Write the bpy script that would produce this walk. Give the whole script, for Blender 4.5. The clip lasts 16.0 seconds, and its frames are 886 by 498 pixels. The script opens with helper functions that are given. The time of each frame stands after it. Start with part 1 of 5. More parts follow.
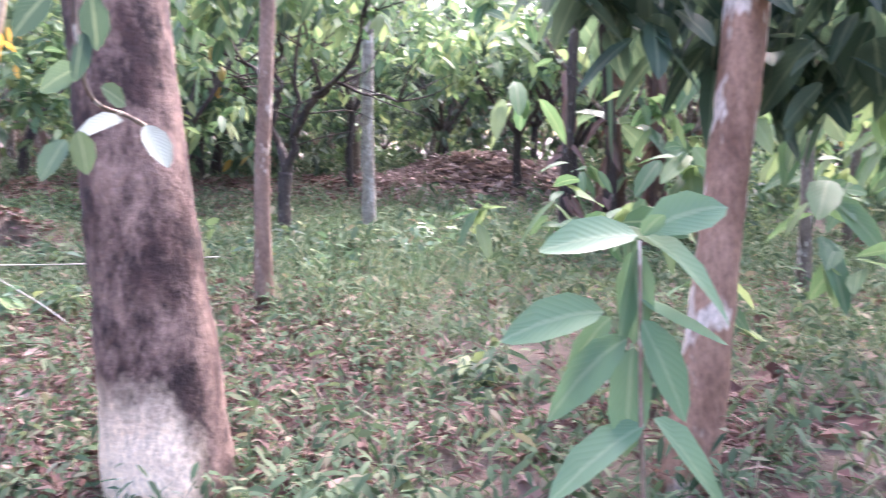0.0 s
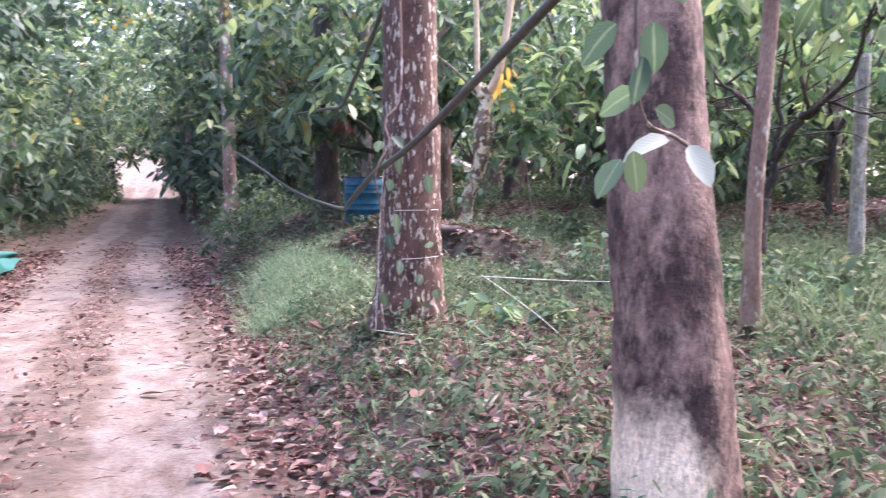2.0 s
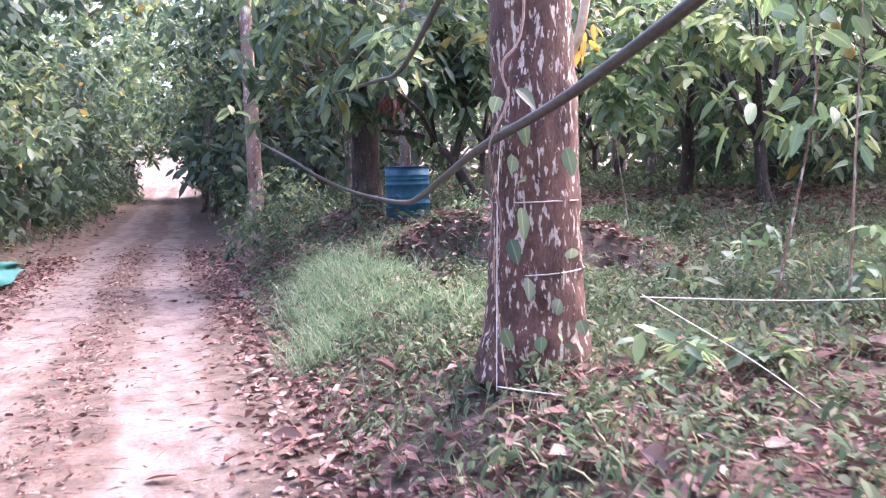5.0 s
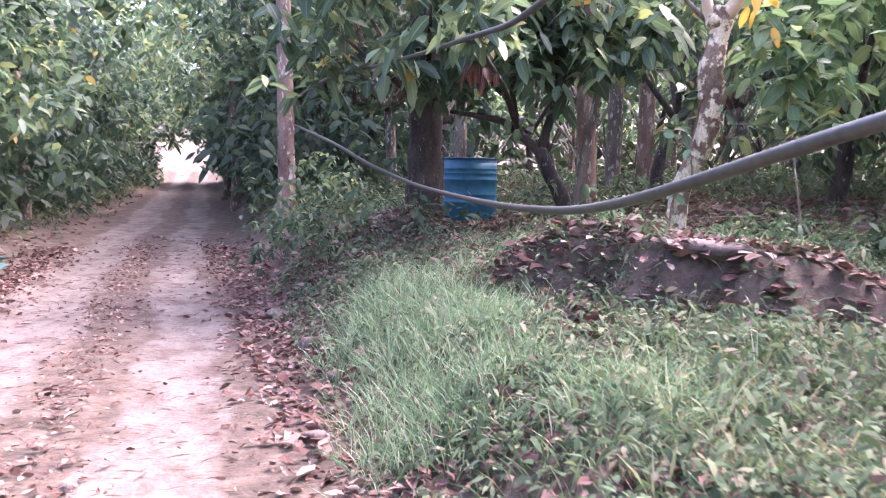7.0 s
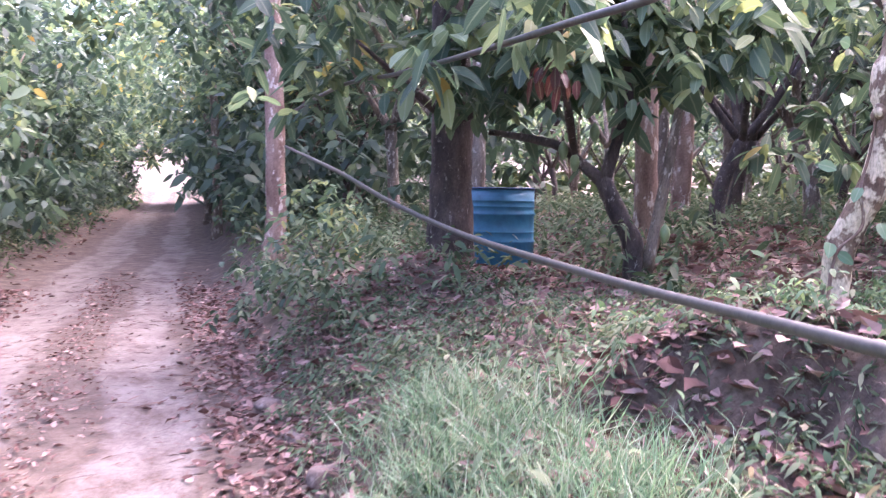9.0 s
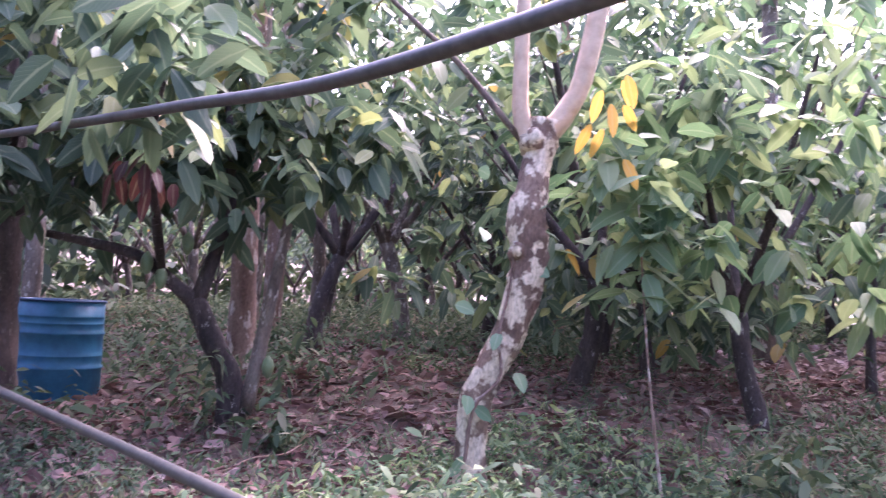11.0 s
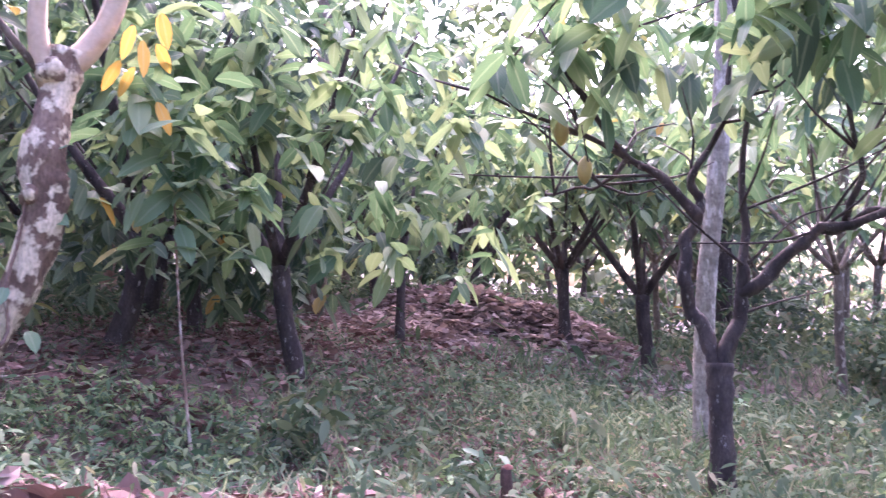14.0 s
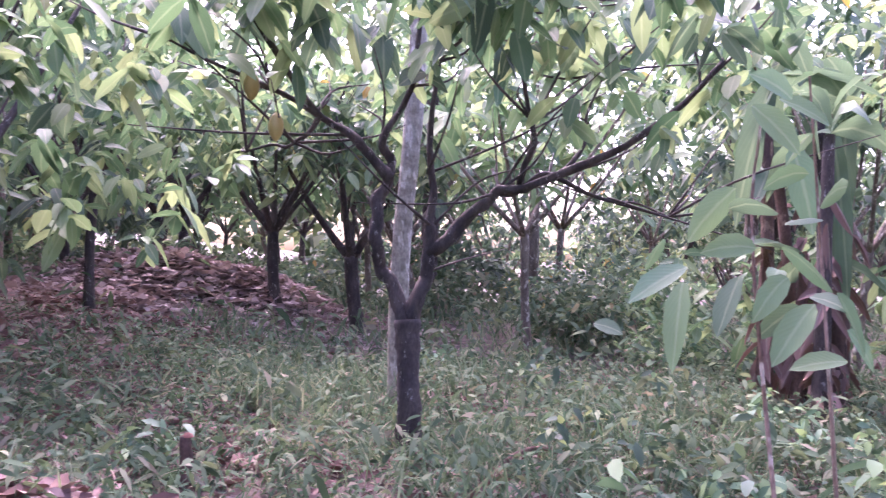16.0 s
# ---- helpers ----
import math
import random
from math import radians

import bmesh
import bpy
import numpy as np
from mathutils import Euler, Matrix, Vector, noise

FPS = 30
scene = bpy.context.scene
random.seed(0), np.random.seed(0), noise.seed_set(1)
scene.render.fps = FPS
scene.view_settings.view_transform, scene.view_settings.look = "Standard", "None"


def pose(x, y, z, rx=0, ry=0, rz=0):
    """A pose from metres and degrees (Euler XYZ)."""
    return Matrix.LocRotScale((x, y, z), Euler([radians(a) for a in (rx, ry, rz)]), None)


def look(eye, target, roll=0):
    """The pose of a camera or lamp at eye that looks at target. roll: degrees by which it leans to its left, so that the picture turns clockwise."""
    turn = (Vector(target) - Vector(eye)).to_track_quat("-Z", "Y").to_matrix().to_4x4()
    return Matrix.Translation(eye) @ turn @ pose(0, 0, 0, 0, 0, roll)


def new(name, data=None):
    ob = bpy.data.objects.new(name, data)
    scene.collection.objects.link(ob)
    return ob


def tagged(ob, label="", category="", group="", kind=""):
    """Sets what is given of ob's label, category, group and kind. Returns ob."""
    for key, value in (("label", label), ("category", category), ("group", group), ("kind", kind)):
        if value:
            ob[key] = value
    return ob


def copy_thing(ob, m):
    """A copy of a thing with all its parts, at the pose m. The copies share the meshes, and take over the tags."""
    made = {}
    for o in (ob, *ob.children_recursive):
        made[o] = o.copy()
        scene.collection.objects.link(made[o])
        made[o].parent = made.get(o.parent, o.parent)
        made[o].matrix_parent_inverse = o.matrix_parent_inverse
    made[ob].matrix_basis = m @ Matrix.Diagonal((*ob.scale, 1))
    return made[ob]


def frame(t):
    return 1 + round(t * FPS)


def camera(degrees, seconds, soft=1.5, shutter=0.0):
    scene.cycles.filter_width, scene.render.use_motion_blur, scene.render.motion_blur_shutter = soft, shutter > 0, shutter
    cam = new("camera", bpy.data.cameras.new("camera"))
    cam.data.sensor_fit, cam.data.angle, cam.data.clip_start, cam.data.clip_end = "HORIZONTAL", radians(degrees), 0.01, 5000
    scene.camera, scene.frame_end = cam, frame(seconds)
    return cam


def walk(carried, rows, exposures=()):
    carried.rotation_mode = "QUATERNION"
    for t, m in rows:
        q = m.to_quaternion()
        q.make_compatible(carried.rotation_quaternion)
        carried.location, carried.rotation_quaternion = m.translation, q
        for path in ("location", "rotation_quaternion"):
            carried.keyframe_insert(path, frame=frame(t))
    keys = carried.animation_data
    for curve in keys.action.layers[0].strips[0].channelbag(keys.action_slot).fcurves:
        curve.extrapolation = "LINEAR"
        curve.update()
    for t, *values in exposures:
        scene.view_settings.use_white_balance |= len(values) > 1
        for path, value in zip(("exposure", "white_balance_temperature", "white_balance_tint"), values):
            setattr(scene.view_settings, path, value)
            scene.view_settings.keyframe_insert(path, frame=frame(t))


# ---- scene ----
cam = camera(56.5, 16.0, soft=1.1, shutter=0.38)
PATH = [
    (0, (0.238, 0.343, 1.426), (1.694, 1.698, 1.219), -0.0),
    (0.5, (0.177, 0.365, 1.413), (1.411, 1.93, 1.244), 0.0),
    (1, (0.138, 0.392, 1.415), (1.129, 2.123, 1.263), -0.1),
    (1.5, (0.108, 0.436, 1.407), (0.875, 2.278, 1.264), 0.1),
    (2, (0.062, 0.469, 1.406), (0.629, 2.381, 1.262), 0.2),
    (2.5, (0.044, 0.479, 1.402), (0.439, 2.433, 1.238), 0.4),
    (3, (0.049, 0.575, 1.38), (0.318, 2.548, 1.188), 0.4),
    (3.2, (0.062, 0.673, 1.375), (0.324, 2.646, 1.179), 0.2),
    (5.3, (0.052, 2.683, 1.363), (0.584, 4.606, 1.224), -1.5),
    (5.5, (0.048, 2.897, 1.359), (0.539, 4.833, 1.25), -1.0),
    (6, (0.029, 3.491, 1.331), (0.473, 5.436, 1.196), -0.8),
    (6.5, (0.0, 4.078, 1.353), (0.445, 6.021, 1.191), -0.7),
    (7, (-0.021, 4.688, 1.372), (0.454, 6.623, 1.197), 0.9),
    (7.3, (-0.062, 5.021, 1.38), (0.436, 6.95, 1.199), 1.5),
    (7.5, (-0.082, 5.243, 1.386), (0.419, 7.17, 1.204), 1.0),
    (8, (-0.108, 5.778, 1.4), (0.349, 7.719, 1.246), 0.5),
    (8.2, (-0.107, 5.983, 1.422), (0.311, 7.932, 1.259), 0.4),
    (10.3, (0.323, 7.735, 1.748), (1.381, 9.432, 1.785), 2.5),
    (10.5, (0.351, 7.814, 1.757), (1.525, 9.432, 1.827), 2.9),
    (10.8, (0.37, 7.819, 1.76), (1.682, 9.325, 1.871), 3.4),
    (11, (0.392, 7.821, 1.762), (1.761, 9.274, 1.89), 2.7),
    (11.5, (0.426, 7.814, 1.754), (1.904, 9.155, 1.894), 2.4),
    (12, (0.461, 7.795, 1.749), (2.047, 9.006, 1.876), 2.3),
    (12.5, (0.496, 7.765, 1.744), (2.189, 8.825, 1.848), 2.3),
    (13, (0.509, 7.742, 1.736), (2.29, 8.648, 1.826), 2.4),
    (13.5, (0.516, 7.724, 1.733), (2.369, 8.471, 1.818), 2.5),
    (14, (0.543, 7.718, 1.727), (2.452, 8.311, 1.804), 2.4),
    (14.5, (0.589, 7.687, 1.718), (2.54, 8.121, 1.777), 2.2),
    (15, (0.619, 7.651, 1.708), (2.604, 7.89, 1.75), 2.1),
    (15.5, (0.64, 7.605, 1.704), (2.639, 7.676, 1.726), 2.2),
    (16, (0.659, 7.558, 1.708), (2.658, 7.49, 1.725), 2.1),
]
walk(cam, [(t, look(eye, target, roll)) for t, eye, target, roll in PATH], [(0.0, 3.41, 5900, 30), (2.0, 3.06, 5950, 31), (3.2, 3.05, 5950, 34), (5.3, 3.3, 6010, 37), (8.2, 3.4, 6010, 40), (10.3, 4.05, 5880, 50), (10.6, 3.9, 5880, 50), (10.9, 3.26, 5830, 51), (12.0, 3.16, 5780, 52), (13.5, 3.32, 5730, 53), (15.0, 3.16, 5730, 54), (16.0, 3.09, 5730, 54)])

# ---- light: bright overcast sky over a plantation ----
world = bpy.data.worlds.new("sky")
scene.world = world
world.use_nodes = True
wn = world.node_tree
sky = wn.nodes.new("ShaderNodeTexSky")
sky.sky_type = "NISHITA"
sky.sun_disc = False
sky.sun_elevation, sky.sun_rotation = radians(52), radians(70)
sky.air_density, sky.dust_density, sky.ozone_density = 1.0, 6.0, 0.6
wn.nodes["Background"].inputs["Strength"].default_value = 0.15
wn.links.new(sky.outputs[0], wn.nodes["Background"].inputs["Color"])
sun = new("sun", bpy.data.lights.new("sun", "SUN"))
sun.data.energy, sun.data.angle, sun.data.color = 0.6, radians(26), (1.0, 0.95, 0.88)
sun.matrix_world = look((math.sin(radians(70)) * 20, math.cos(radians(70)) * 20, 20 * math.tan(radians(52))), (0, 0, 0))


# ---- materials ----
def nodes_of(name):
    m = bpy.data.materials.new(name)
    m.use_nodes = True
    nt = m.node_tree
    return m, nt, nt.nodes["Principled BSDF"]


def ramp(nt, fac, stops):
    r = nt.nodes.new("ShaderNodeValToRGB")
    while len(r.color_ramp.elements) < len(stops):
        r.color_ramp.elements.new(0.5)
    for e, (p, c) in zip(r.color_ramp.elements, stops):
        e.position, e.color = p, (*c, 1)
    nt.links.new(fac, r.inputs[0])
    return r.outputs[0]


def noise_fac(nt, scale, detail=4.0, stretch=(1, 1, 1), rough=0.6):
    tc = nt.nodes.new("ShaderNodeNewGeometry")
    mp = nt.nodes.new("ShaderNodeMapping")
    mp.inputs["Scale"].default_value = stretch
    nz = nt.nodes.new("ShaderNodeTexNoise")
    nz.inputs["Scale"].default_value, nz.inputs["Detail"].default_value = scale, detail
    nz.inputs["Roughness"].default_value = rough
    nt.links.new(tc.outputs["Position"], mp.inputs[0])
    nt.links.new(mp.outputs[0], nz.inputs["Vector"])
    return nz.outputs["Fac"]


def mix(nt, fac, a, b, mode="MIX"):
    m = nt.nodes.new("ShaderNodeMix")
    m.data_type, m.blend_type = "RGBA", mode
    for sock, v in ((m.inputs[0], fac), (m.inputs[6], a), (m.inputs[7], b)):
        if isinstance(v, (int, float)):
            sock.default_value = v
        elif isinstance(v, tuple):
            sock.default_value = (*v, 1)
        else:
            nt.links.new(v, sock)
    return m.outputs[2]


def bump(nt, bsdf, fac, strength, distance=0.01):
    b = nt.nodes.new("ShaderNodeBump")
    b.inputs["Strength"].default_value, b.inputs["Distance"].default_value = strength, distance
    nt.links.new(fac, b.inputs["Height"])
    nt.links.new(b.outputs[0], bsdf.inputs["Normal"])


def leaf_material(name, stops, gloss=0.5, through_light=0.48):
    """Leaves: each island takes its own colour from the stops; light shines through."""
    m, nt, bsdf = nodes_of(name)
    geo = nt.nodes.new("ShaderNodeNewGeometry")
    col = ramp(nt, geo.outputs["Random Per Island"], [(at, (r * 1.08, g, b * 1.1)) for at, (r, g, b) in stops])
    patch = noise_fac(nt, 9.0, 3.0)
    col = mix(nt, patch, col, mix(nt, 0.5, col, (0.55, 0.5, 0.45), "MULTIPLY"))
    rib = nt.nodes.new("ShaderNodeAttribute")
    rib.attribute_name = "rib"
    vein = nt.nodes.new("ShaderNodeAttribute")
    vein.attribute_name = "vein"
    midrib = ramp(nt, rib.outputs["Fac"], [(0.84, (0, 0, 0)), (0.95, (1, 1, 1))])
    wave = nt.nodes.new("ShaderNodeMath")
    wave.operation = "SINE"
    nt.links.new(vein.outputs["Fac"], wave.inputs[0])
    col = mix(nt, midrib, col, mix(nt, 0.2, col, (0.5, 0.55, 0.36)))
    col = mix(nt, ramp(nt, wave.outputs[0], [(0.8, (0, 0, 0)), (1.0, (0.12, 0.12, 0.12))]), col, mix(nt, 0.5, col, (0.45, 0.5, 0.34)))
    bump(nt, bsdf, wave.outputs[0], 0.1, 0.002)
    nt.links.new(col, bsdf.inputs["Base Color"])
    bsdf.inputs["Roughness"].default_value = gloss
    bsdf.inputs["Specular IOR Level"].default_value = 0.27
    tr = nt.nodes.new("ShaderNodeBsdfTranslucent")
    nt.links.new(mix(nt, 1.0, col, (1.0, 1.0, 0.82), "MULTIPLY"), tr.inputs[0])
    ms = nt.nodes.new("ShaderNodeMixShader")
    ms.inputs[0].default_value = through_light
    nt.links.new(bsdf.outputs[0], ms.inputs[1])
    nt.links.new(tr.outputs[0], ms.inputs[2])
    nt.links.new(ms.outputs[0], nt.nodes["Material Output"].inputs[0])
    return m


def bark_material(name, dark, light, patch, patch_at=0.62, scale=6.0, stretch=(1, 1, 0.35), rough=0.9, spot=None, lime=False, grain=0.3, spot_detail=3.0, edge_width=0.05, spot_stretch=0.42, lime_colour=(1.0, 0.79, 0.57)):
    """Bark: streaked dark and light, with lichen patches where the noise passes patch_at."""
    m, nt, bsdf = nodes_of(name)
    a = noise_fac(nt, scale, 6.0, stretch)
    col = ramp(nt, a, [(0.35, dark), (0.65, light)])
    spots = ramp(nt, noise_fac(nt, spot or scale * 2.3, spot_detail, (1, 1, spot_stretch), 0.6 if spot_detail < 5 else 0.72), [(patch_at, (0, 0, 0)), (patch_at + edge_width, (1, 1, 1))])
    col = mix(nt, spots, col, patch)
    if lime:
        wash = nt.nodes.new("ShaderNodeAttribute")
        wash.attribute_name = "limewash"
        worn = mix(nt, 0.5, wash.outputs["Fac"], noise_fac(nt, 11.0, 8.0, (1, 1, 0.8), 0.7))
        col = mix(nt, ramp(nt, worn, [(0.46, (0, 0, 0)), (0.72, (1, 1, 1))]), col, lime_colour)
    col = mix(nt, 0.8, col, ramp(nt, noise_fac(nt, 70.0, 5.0, (1, 1, 0.5)), [(0.35, (0.5, 0.48, 0.47)), (0.62, (1, 1, 1))]), "MULTIPLY")
    nt.links.new(col, bsdf.inputs["Base Color"])
    bsdf.inputs["Roughness"].default_value = rough
    bump(nt, bsdf, noise_fac(nt, scale * 5, 6.0, (1, 1, grain)), 0.6, 0.015)
    return m


def plain_material(name, a, b, scale=20.0, rough=0.6, relief=0.15, metal=0.0):
    m, nt, bsdf = nodes_of(name)
    f = noise_fac(nt, scale, 5.0)
    nt.links.new(ramp(nt, f, [(0.3, a), (0.7, b)]), bsdf.inputs["Base Color"])
    bsdf.inputs["Roughness"].default_value, bsdf.inputs["Metallic"].default_value = rough, metal
    bump(nt, bsdf, noise_fac(nt, scale * 3, 5.0), relief, 0.01)
    return m


LEAF = leaf_material("cacao_leaf", [(0.0, (0.047, 0.094, 0.057)), (0.45, (0.088, 0.163, 0.092)), (0.8, (0.16, 0.255, 0.14)), (0.985, (0.26, 0.34, 0.13)), (1.0, (0.45, 0.28, 0.05))])
# Light green of young leaves; also stands in for backlit foliage in the clearing.
LEAF_BRIGHT = leaf_material("young_leaf", [(0.0, (0.075, 0.165, 0.078)), (0.5, (0.15, 0.27, 0.125)), (1.0, (0.31, 0.42, 0.19))], 0.5, 0.47)
LEAF_DARK = leaf_material("shade_leaf", [(0.0, (0.037, 0.072, 0.048)), (0.6, (0.062, 0.118, 0.073)), (1.0, (0.128, 0.2, 0.12))])
LEAF_FAR = leaf_material("far_leaf", [(0.0, (0.05, 0.09, 0.04)), (0.6, (0.10, 0.16, 0.07)), (1.0, (0.22, 0.28, 0.13))], 0.7, 0.4)
LEAF_RED = leaf_material("red_flush_leaf", [(0.0, (0.035, 0.012, 0.012)), (1.0, (0.085, 0.028, 0.024))], 0.5, 0.25)
LEAF_YELLOW = leaf_material("yellow_leaf", [(0.0, (0.55, 0.36, 0.04)), (0.6, (0.65, 0.42, 0.08)), (1.0, (0.5, 0.22, 0.06))])
LEAF_PALE = leaf_material("pale_leaf", [(0.0, (0.24, 0.31, 0.21)), (1.0, (0.42, 0.48, 0.37))], 0.5, 0.2)
LEAF_SAP = leaf_material("sapling_leaf", [(0.0, (0.085, 0.17, 0.1)), (0.55, (0.145, 0.27, 0.14)), (1.0, (0.28, 0.42, 0.17))], 0.45, 0.35)
DEAD = leaf_material("dead_leaf", [(0.0, (0.085, 0.045, 0.033)), (0.5, (0.175, 0.112, 0.088)), (0.85, (0.27, 0.195, 0.155)), (1.0, (0.37, 0.29, 0.235))], 0.9, 0.08)
# Lighter copy of DEAD: the heap's open-sky light is put into the colour.
DEAD_PALE = leaf_material("skylit_dead_leaf", [(0.0, (0.15, 0.113, 0.098)), (0.5, (0.28, 0.225, 0.197)), (1.0, (0.46, 0.4, 0.355))], 0.9, 0.15)
GRASS = leaf_material("grass", [(0.0, (0.07, 0.14, 0.07)), (0.6, (0.14, 0.23, 0.12)), (1.0, (0.32, 0.36, 0.22))], 0.8, 0.35)
GRASS_PALE = leaf_material("soft_grass", [(0.0, (0.12, 0.245, 0.125)), (0.6, (0.215, 0.365, 0.195)), (1.0, (0.43, 0.5, 0.36))], 0.6, 0.35)
WEED = leaf_material("weed_leaf", [(0.0, (0.05, 0.095, 0.05)), (0.55, (0.105, 0.172, 0.088)), (0.9, (0.185, 0.24, 0.13)), (1.0, (0.27, 0.25, 0.17))], 0.9, 0.35)
BARK_RED = bark_material("mottled_red_brown_bark", (0.03, 0.017, 0.016), (0.105, 0.058, 0.048), (0.46, 0.31, 0.245), 0.45, 12.0, (1, 1, 0.9), spot=5.0, lime=True, edge_width=0.2, spot_stretch=0.6, grain=0.9, spot_detail=10.0)
BARK_FLAKY = bark_material("flaky_lichen_bark", (0.058, 0.03, 0.023), (0.165, 0.088, 0.064), (0.55, 0.47, 0.39), 0.56, 9.0, (1, 1, 0.4), spot=40.0, spot_stretch=0.28)
BARK_DARK = bark_material("dark_bark", (0.03, 0.022, 0.02), (0.1, 0.076, 0.066), (0.3, 0.28, 0.25), 0.6, 8.0, spot=24.0, spot_detail=6.0)
BARK_GREY = bark_material("grey_bark", (0.1, 0.075, 0.055), (0.25, 0.2, 0.155), (0.48, 0.43, 0.36), 0.57, 7.0)
BARK_PALE = bark_material("pale_lichen_bark", (0.13, 0.078, 0.05), (0.3, 0.2, 0.135), (0.75, 0.63, 0.44), 0.47, 9.0, spot=9.0, edge_width=0.06, spot_stretch=0.9, lime=True, lime_colour=(0.85, 0.71, 0.47))
BARK_PINK = bark_material("pinkish_bark", (0.18, 0.105, 0.075), (0.38, 0.26, 0.2), (0.6, 0.5, 0.42), 0.58, 5.0)
STEM = plain_material("smooth_pale_limb", (0.42, 0.3, 0.19), (0.66, 0.5, 0.34), 12.0, 0.7)
BROWN_STEM = bark_material("dry_banana_stem", (0.06, 0.033, 0.025), (0.19, 0.11, 0.08), (0.3, 0.2, 0.14), 0.62, 7.0, (1, 1, 0.2))
HOSE = plain_material("grey_black_plastic_pipe", (0.04, 0.037, 0.031), (0.085, 0.079, 0.066), 30.0, 0.5, 0.05)
STRING = plain_material("pale_string", (0.5, 0.47, 0.42), (0.66, 0.62, 0.55), 60.0, 0.8)
BLUE = plain_material("blue_paint", (0.012, 0.11, 0.2), (0.03, 0.19, 0.31), 9.0, 0.5, 0.1)
BLUE_DARK = plain_material("blue_drum_inside", (0.015, 0.05, 0.11), (0.02, 0.07, 0.15), 9.0, 0.6)
TARP = plain_material("turquoise_tarpaulin", (0.003, 0.074, 0.065), (0.007, 0.115, 0.1), 2.2, 0.6, 0.25)
POD = plain_material("green_pod", (0.11, 0.17, 0.08), (0.2, 0.27, 0.13), 14.0, 0.5)
POD_Y = plain_material("yellow_pod", (0.33, 0.25, 0.07), (0.45, 0.33, 0.1), 14.0, 0.5)

# ground: pale sand in the wheel tracks, reddish soil elsewhere
GROUND, gt, gb = nodes_of("earth")
road_at = gt.nodes.new("ShaderNodeAttribute")
road_at.attribute_name = "sandy"
soil_col = ramp(gt, noise_fac(gt, 5.0, 8.0), [(0.3, (0.045, 0.032, 0.024)), (0.5, (0.088, 0.063, 0.047)), (0.72, (0.165, 0.125, 0.095))])
sand_col = ramp(gt, noise_fac(gt, 2.6, 10.0, (1.2, 0.7, 1), 0.74), [(0.36, (0.08, 0.056, 0.043)), (0.47, (0.135, 0.106, 0.089)), (0.6, (0.182, 0.156, 0.138))])
fine = ramp(gt, noise_fac(gt, 38.0, 6.0), [(0.35, (0.62, 0.58, 0.56)), (0.6, (1, 1, 1))])
edge = mix(gt, 0.55, road_at.outputs["Fac"], noise_fac(gt, 3.5, 6.0))
edge = ramp(gt, edge, [(0.46, (0, 0, 0)), (0.6, (1, 1, 1))])
gcol = mix(gt, 0.7, mix(gt, edge, soil_col, sand_col), fine, "MULTIPLY")
gt.links.new(gcol, gb.inputs["Base Color"])
gb.inputs["Roughness"].default_value = 0.95
bump(gt, gb, noise_fac(gt, 26.0, 8.0), 0.6, 0.03)


# ---- geometry helpers ----
def mesh_of(name, v, f, mat, smooth=True):
    """A mesh from vertices and faces that all have the same number of corners, or from a list of such face arrays."""
    v = np.asarray(v, float)
    groups = f if isinstance(f, list) else [f]
    groups = [np.asarray(g, np.int32) for g in groups if len(g)]
    loops = np.concatenate([g.ravel() for g in groups])
    sizes = np.concatenate([np.full(len(g), g.shape[1], np.int32) for g in groups])
    me = bpy.data.meshes.new(name)
    me.vertices.add(len(v))
    me.vertices.foreach_set("co", v.ravel())
    me.loops.add(len(loops))
    me.loops.foreach_set("vertex_index", loops)
    me.polygons.add(len(sizes))
    me.polygons.foreach_set("loop_start", np.r_[0, np.cumsum(sizes)[:-1]].astype(np.int32))
    me.polygons.foreach_set("use_smooth", np.full(len(sizes), smooth))
    me.update(calc_edges=True)
    if isinstance(f, LeafFaces):
        across = np.array([0, 1, 0, 1, 1, 0, 1, 1, 0, 1, 1, 0, 1, 0], float)
        along = np.array([0] + [0.1] * 3 + [0.34] * 3 + [0.64] * 3 + [0.88] * 3 + [1])
        for key, one in (("rib", 1 - across), ("vein", 60 * along - 22 * across)):
            me.attributes.new(key, "FLOAT", "POINT").data.foreach_set("value", np.tile(one, len(v) // 14).astype(np.float32))
    me.materials.append(mat)
    return me


def part(name, vf, mat, parent, label="", smooth=True):
    ob = new(name, mesh_of(name, vf[0], vf[1], mat, smooth))
    ob.parent = parent
    return tagged(ob, label)


def thing(name, x, y, z, label, category, group=""):
    ob = new(name)
    ob.location = (x, y, z)
    ob.empty_display_size = 0.1
    return tagged(ob, label, category, group)


def stuff(name, vf, mat, label, category, smooth=True):
    return tagged(new(name, mesh_of(name, vf[0], vf[1], mat, smooth)), label, category, kind="stuff")


def merged(*some):
    vs, fs, n = [], [], 0
    for v, f in some:
        for g in f if isinstance(f, list) else [f]:
            fs.append(np.asarray(g) + n)
        vs.append(v)
        n += len(v)
    return np.concatenate(vs), fs


def spline(points, n):
    """n points on a smooth curve through the given ones."""
    p = np.array(points, float)
    p = np.concatenate([[2 * p[0] - p[1]], p, [2 * p[-1] - p[-2]]])
    out = []
    for u in np.linspace(0, len(p) - 3 - 1e-6, n):
        i, t = int(u), u % 1
        a, b, c, d = p[i : i + 4]
        out.append(0.5 * (2 * b + (c - a) * t + (2 * a - 5 * b + 4 * c - d) * t * t + (3 * b - a - 3 * c + d) * t**3))
    return np.array(out)


